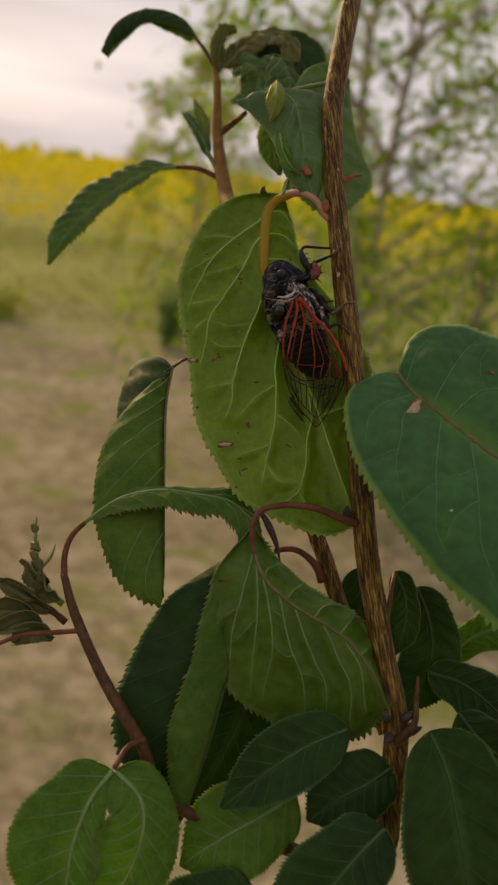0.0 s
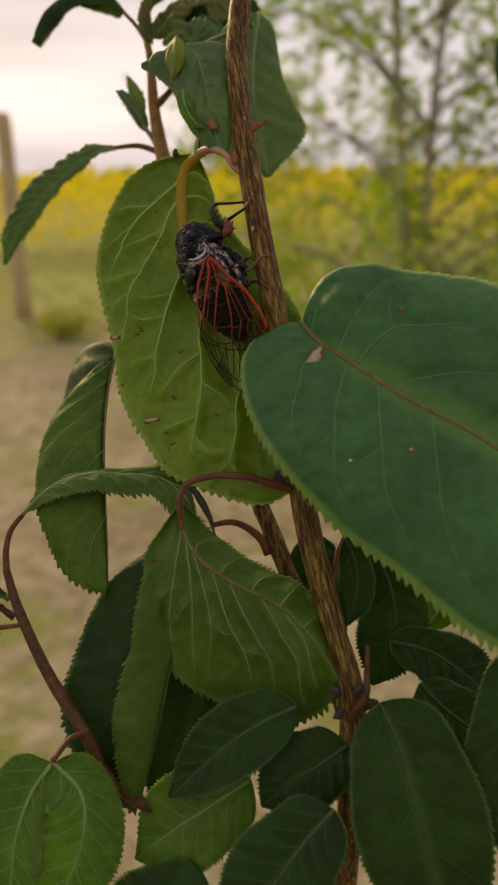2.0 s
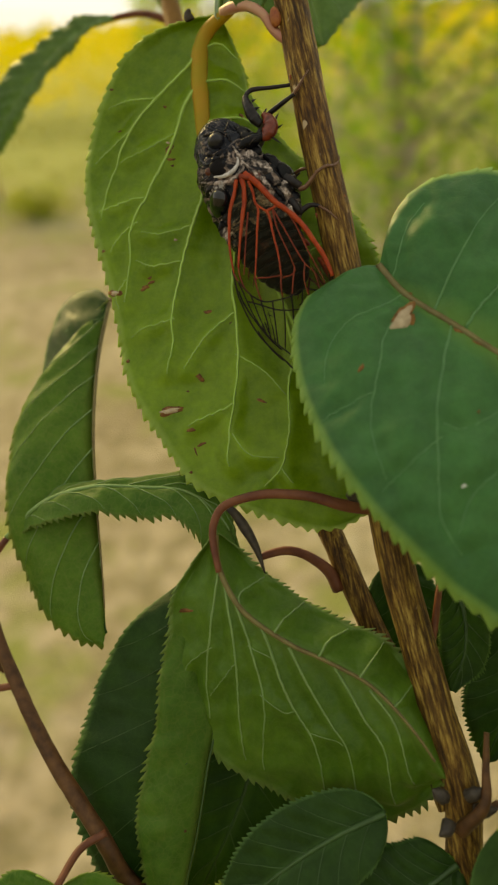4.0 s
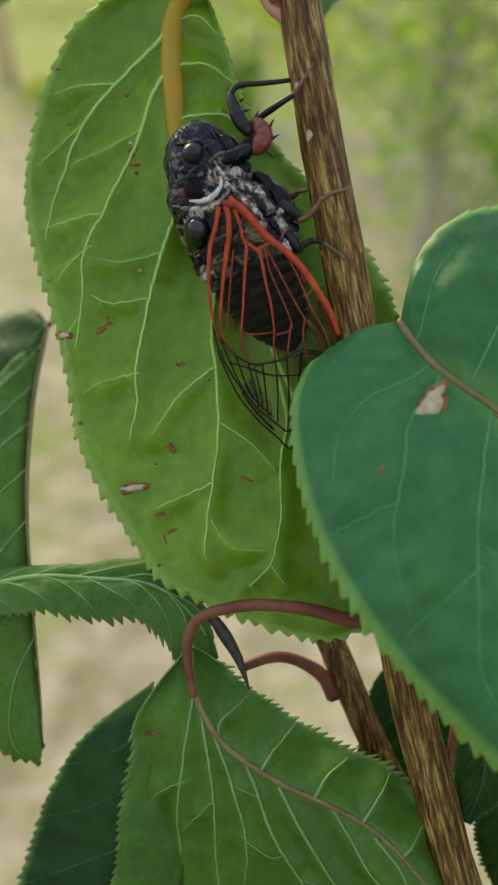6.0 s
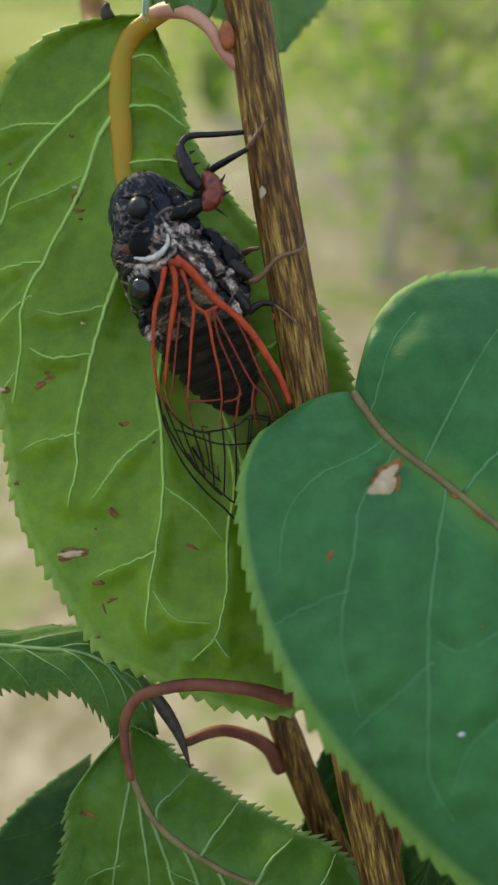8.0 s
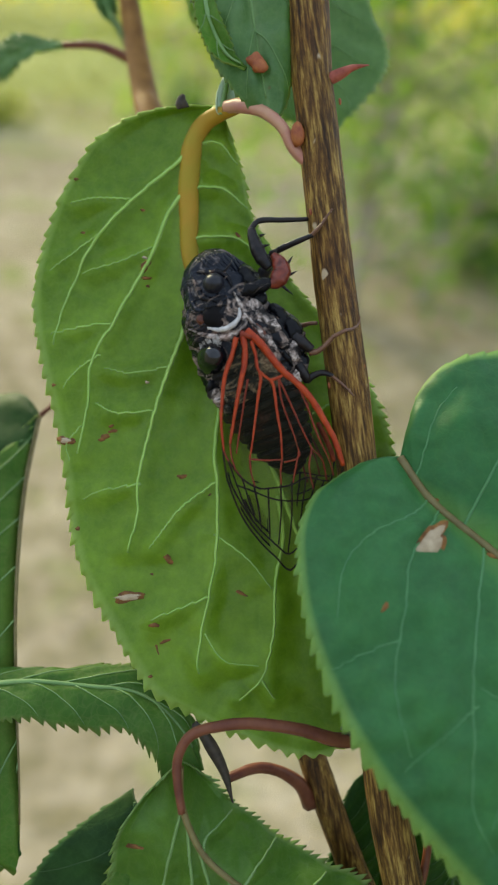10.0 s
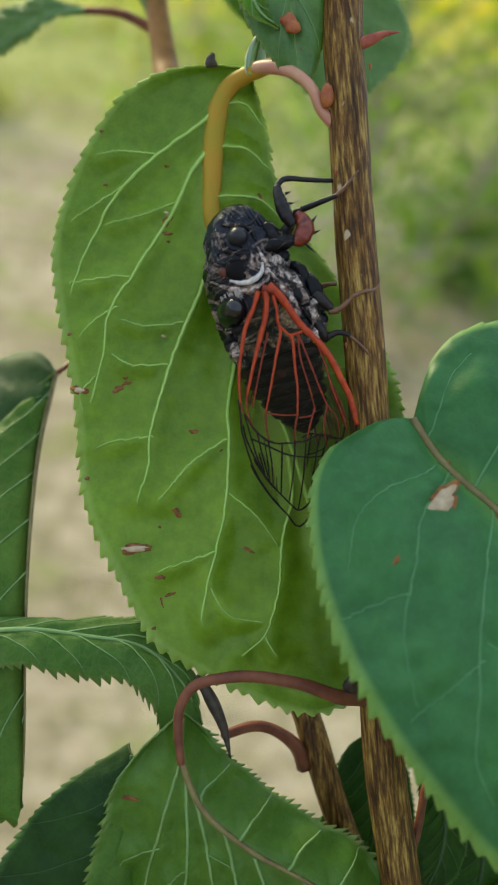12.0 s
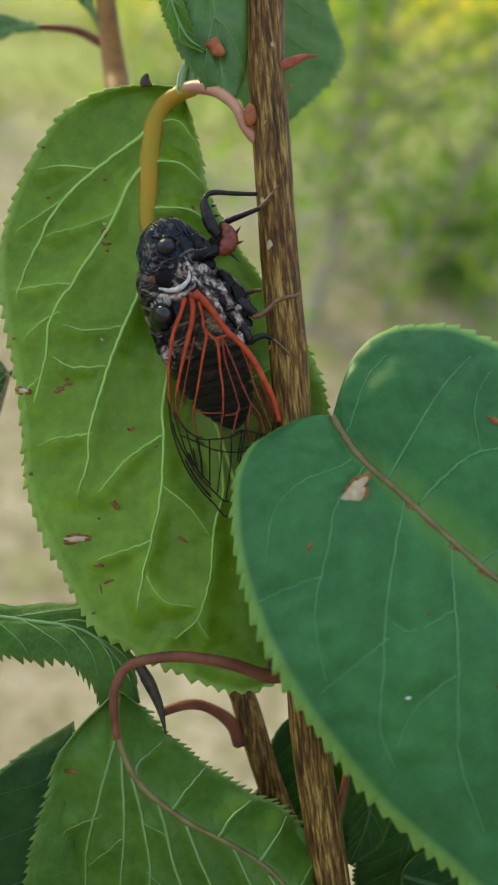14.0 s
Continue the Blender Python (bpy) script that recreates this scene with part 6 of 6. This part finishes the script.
def far_tree(place, height, crown, count, seed, label, leaf_mat, leaf_size, low=0.35, droop=0.5, stems=((0, 0),), limbs=16, girth=0.034):
    rnd = random.Random(seed)
    tree = tagged(new("tree"), label, "tree")
    tree.location = (*place, 0)
    bpy.context.view_layer.update()
    base = Vector((*place, 0))
    spots = []
    for k, (lx, ly) in enumerate(stems):
        lean = Vector((lx + rnd.uniform(-0.06, 0.06), ly + rnd.uniform(-0.06, 0.06), 0))
        foot = base + Vector((rnd.uniform(-0.05, 0.05), rnd.uniform(-0.05, 0.05), -0.02)) * (1 + 2 * k)
        trunk = smooth_line([foot, foot + Vector((0.02, 0.02, height * 0.3)) + lean * 0.4, foot + Vector((-0.03, 0, height * 0.65)) + lean, foot + Vector((0.03, 0, height)) + lean * 1.6], 24)
        hung("trunk", mesh_of("trunk", *tube_data([Vector(p) for p in trunk], np.linspace(girth, 0.007, 24) * height / 2.6, 9, 0.15), TREE_BARK), tree, "grey-brown trunk")
        for j in range(limbs):
            f = low + (0.97 - low) * (j + rnd.random()) / limbs
            i = int(f * 23)
            p0 = Vector(trunk[i])
            an = j * 2.4 + rnd.uniform(-0.4, 0.4)
            reach = crown * (0.55 + 0.75 * math.sin(math.pi * min(1, (f - low) / (1 - low) * 0.8 + 0.2))) * rnd.uniform(0.7, 1.15)
            out = Vector((math.cos(an), math.sin(an), 0))
            limb = smooth_line([p0, p0 + out * reach * 0.4 + Vector((0, 0, 0.28 * reach)), p0 + out * reach * 0.8 + Vector((0, 0, 0.36 * reach)), p0 + out * reach * 1.05 + Vector((0, 0, (0.36 - droop) * reach))], 12)
            hung("limb", mesh_of("limb", *tube_data([Vector(p) for p in limb], np.linspace(0.010, 0.002, 12) * height / 2.6, 6, 0.15), TREE_BARK), tree)
            for m in range(int(count / limbs / len(stems))):
                q = Vector(limb[min(11, int(12 * rnd.random() ** 0.7))])
                tw = Vector((rnd.gauss(0, 1), rnd.gauss(0, 1), rnd.gauss(-droop * 0.6, 0.8)))
                spots.append(q + tw * 0.085 * reach ** 0.5 * rnd.uniform(0.3, 1.35))
    hung("crown", mesh_of("crown", *leaf_quads(spots, leaf_size, rnd), leaf_mat, smooth=False), tree, "loose crown of slim leaves")
    return tree


TREE_BARK = plain("tree_bark", (0.28, 0.23, 0.19), (0.46, 0.39, 0.33), 40, 0.9, 0.2, 0.6, 0.01)
WILLOW = foliage_material("willow_leaves", (0.10, 0.21, 0.03), (0.18, 0.31, 0.045), (0.32, 0.40, 0.07), 0.5)
SHRUB = foliage_material("shrub_leaves", (0.05, 0.15, 0.03), (0.09, 0.21, 0.045), (0.15, 0.28, 0.06))
YELLOWISH = foliage_material("yellowish_leaves", (0.2, 0.26, 0.03), (0.3, 0.33, 0.04), (0.42, 0.42, 0.06))
FIELD = foliage_material("field_yellow", (0.42, 0.40, 0.04), (0.68, 0.54, 0.04), (0.80, 0.62, 0.05), 0.3)
GRASS = foliage_material("grass_blades", (0.20, 0.24, 0.06), (0.33, 0.33, 0.10), (0.5, 0.44, 0.2), 0.2)


def field():
    """Yellow-flowering crop that begins past the grass and runs to the horizon."""
    rnd = random.Random(5)
    verts, faces = [], []
    for band, (near, far, count, size) in enumerate([(10.2, 16, 13000, 0.08), (16, 30, 12000, 0.13), (30, 90, 9000, 0.45), (90, 700, 9000, 2.2)]):
        spots = []
        for k in range(count):
            y = rnd.uniform(near ** 0.5, far ** 0.5) ** 2
            x = rnd.uniform(-1, 1) * y * 0.75
            spots.append((x, y, rnd.uniform(0.15, 0.9) if band == 0 else rnd.uniform(0.45, 0.95)))
        verts, faces = joined((verts, faces), leaf_quads(spots, size, rnd, 0.7, -0.2)) if verts else leaf_quads(spots, size, rnd, 0.7, -0.2)
    tagged(new("crop_field", mesh_of("crop_field", verts, faces, FIELD, smooth=False)), "wide field of yellow-flowering crop", "field", kind="stuff")


def grass():
    """Short grass over the mown strip, thin over the dry ground."""
    rnd = random.Random(9)
    verts, faces = [], []
    for k in range(26000):
        y = rnd.uniform(0.4, 12) if k % 3 else rnd.uniform(4.5, 11)
        x = rnd.uniform(-1, 1) * (0.6 + y * 0.6)
        if y < 4.6 and noise.noise(Vector((x * 1.3, y * 1.3, 0))) < 0.12:
            continue
        h = rnd.uniform(0.02, 0.05) * (1.7 if y > 5 else 0.8)
        a = rnd.uniform(0, 6.28)
        d = Vector((math.cos(a), math.sin(a), 0))
        lean = Vector((rnd.gauss(0, 0.5), rnd.gauss(0, 0.5), 1)) * h
        p = Vector((x, y, -0.01))
        k0 = len(verts)
        w = 0.003 + 0.0012 * y
        verts += [p - d * w, p + d * w, p + lean * 0.6 + d * w * 0.6, p + lean + d * h * 0.4]
        faces += [(k0, k0 + 1, k0 + 2), (k0, k0 + 2, k0 + 3)]
    tagged(new("grass", mesh_of("grass", verts, faces, GRASS, smooth=False)), "short dry and green grass", "grass", kind="stuff")


def shrub(place, size, seed, label, mat, count=1500, leaf=0.05):
    rnd = random.Random(seed)
    ob = tagged(new("shrub"), label, "shrub")
    ob.location = (*place, 0)
    bpy.context.view_layer.update()
    base = Vector((*place, 0))
    spots = []
    for k in range(9):
        an = k * 2.4
        tip = base + Vector((math.cos(an) * size[0] * rnd.uniform(0.3, 0.9), math.sin(an) * size[0] * rnd.uniform(0.3, 0.9), size[1] * rnd.uniform(0.6, 1.0)))
        line = smooth_line([base + Vector((0, 0, -0.02)), base.lerp(tip, 0.5) + Vector((0, 0, 0.05)), tip], 10)
        hung("twig", mesh_of("twig", *tube_data([Vector(p) for p in line], np.linspace(0.008, 0.002, 10), 6), TREE_BARK), ob)
        for m in range(count // 9):
            q = Vector(line[rnd.randrange(2, 10)])
            spots.append(q + Vector((rnd.gauss(0, 0.3), rnd.gauss(0, 0.3), rnd.gauss(0, 0.22))) * size[0] * 0.6)
    spots = [p for p in spots if p.z > 0.01]
    hung("crown", mesh_of("crown", *leaf_quads(spots, leaf, rnd, 0.45, 0.0), mat, smooth=False), ob)


def post():
    k = Mat("post_wood", 0.85, spec=0.2)
    h = k.noise(12, 6, 0.7, k.mapped((6, 6, 0.6)))
    k.color(k.ramp(h, (0.3, (0.42, 0.30, 0.16)), (0.7, (0.62, 0.48, 0.29)))).bump(h, 0.5, 0.004)
    path = [Vector((-1.96, 5.8, z)) for z in (-0.05, 0.2, 0.8, 1.35, 1.46, 1.47)]
    tagged(new("post", mesh_of("post", *tube_data(path, [0.065, 0.062, 0.06, 0.058, 0.05, 0.03], 14, 0.06), k.m)), "pale weathered wooden post in the ground", "post")


ground()
field()
grass()
far_tree((0.42, 2.45), 2.3, 0.56, 10500, 21, "young forked orchard tree with a loose drooping crown", WILLOW, 0.060, low=0.12, stems=((0.02, 0.05), (0.20, 0.1), (0.46, -0.05)), limbs=24, girth=0.026)
far_tree((-0.24, 4.65), 1.75, 0.42, 3000, 23, "slender yellowish orchard tree", YELLOWISH, 0.065, low=0.22, limbs=16)
shrub((1.02, 3.0), (0.42, 0.40), 31, "low dark green shrub on the grass", SHRUB, 2600)
shrub((-0.26, 4.55), (0.12, 0.4), 33, "small dark green shrub at a trunk", SHRUB, 600, 0.05)
shrub((-1.45, 5.0), (0.3, 0.16), 35, "low bright green weeds on the ground", YELLOWISH, 500, 0.05)
post()


def motions():
    """The sapling sways with the cicada on it; two loose leaves settle as the breeze drops."""
    times = [r[0] for r in PATH]
    for thing in (sapling_ob, cicada_ob):
        rest = thing.matrix_basis.copy()
        walk(thing, [(t, sway(t) @ rest) for t in times])
    rows = [(0.0, 5.0), (0.5, 3.2), (1.0, 1.6), (1.5, 0.4), (2.0, 0.4), (3.0, 0.0), (14.0, 0.0)]
    walk(front_leaf, [(t, Matrix.Translation(AX_U * across * MM)) for t, across in rows])
    rows = [(0.0, -1.0), (1.0, 0.0), (2.0, 0.5), (3.0, -1.0), (3.7, -2.0), (5.8, -4.0), (9.0, -4.0), (12.0, -2.2), (14.0, -2.2)]
    walk(hanging_leaf, [(t, Matrix.Translation(AX_U * across * MM)) for t, across in rows])


motions()
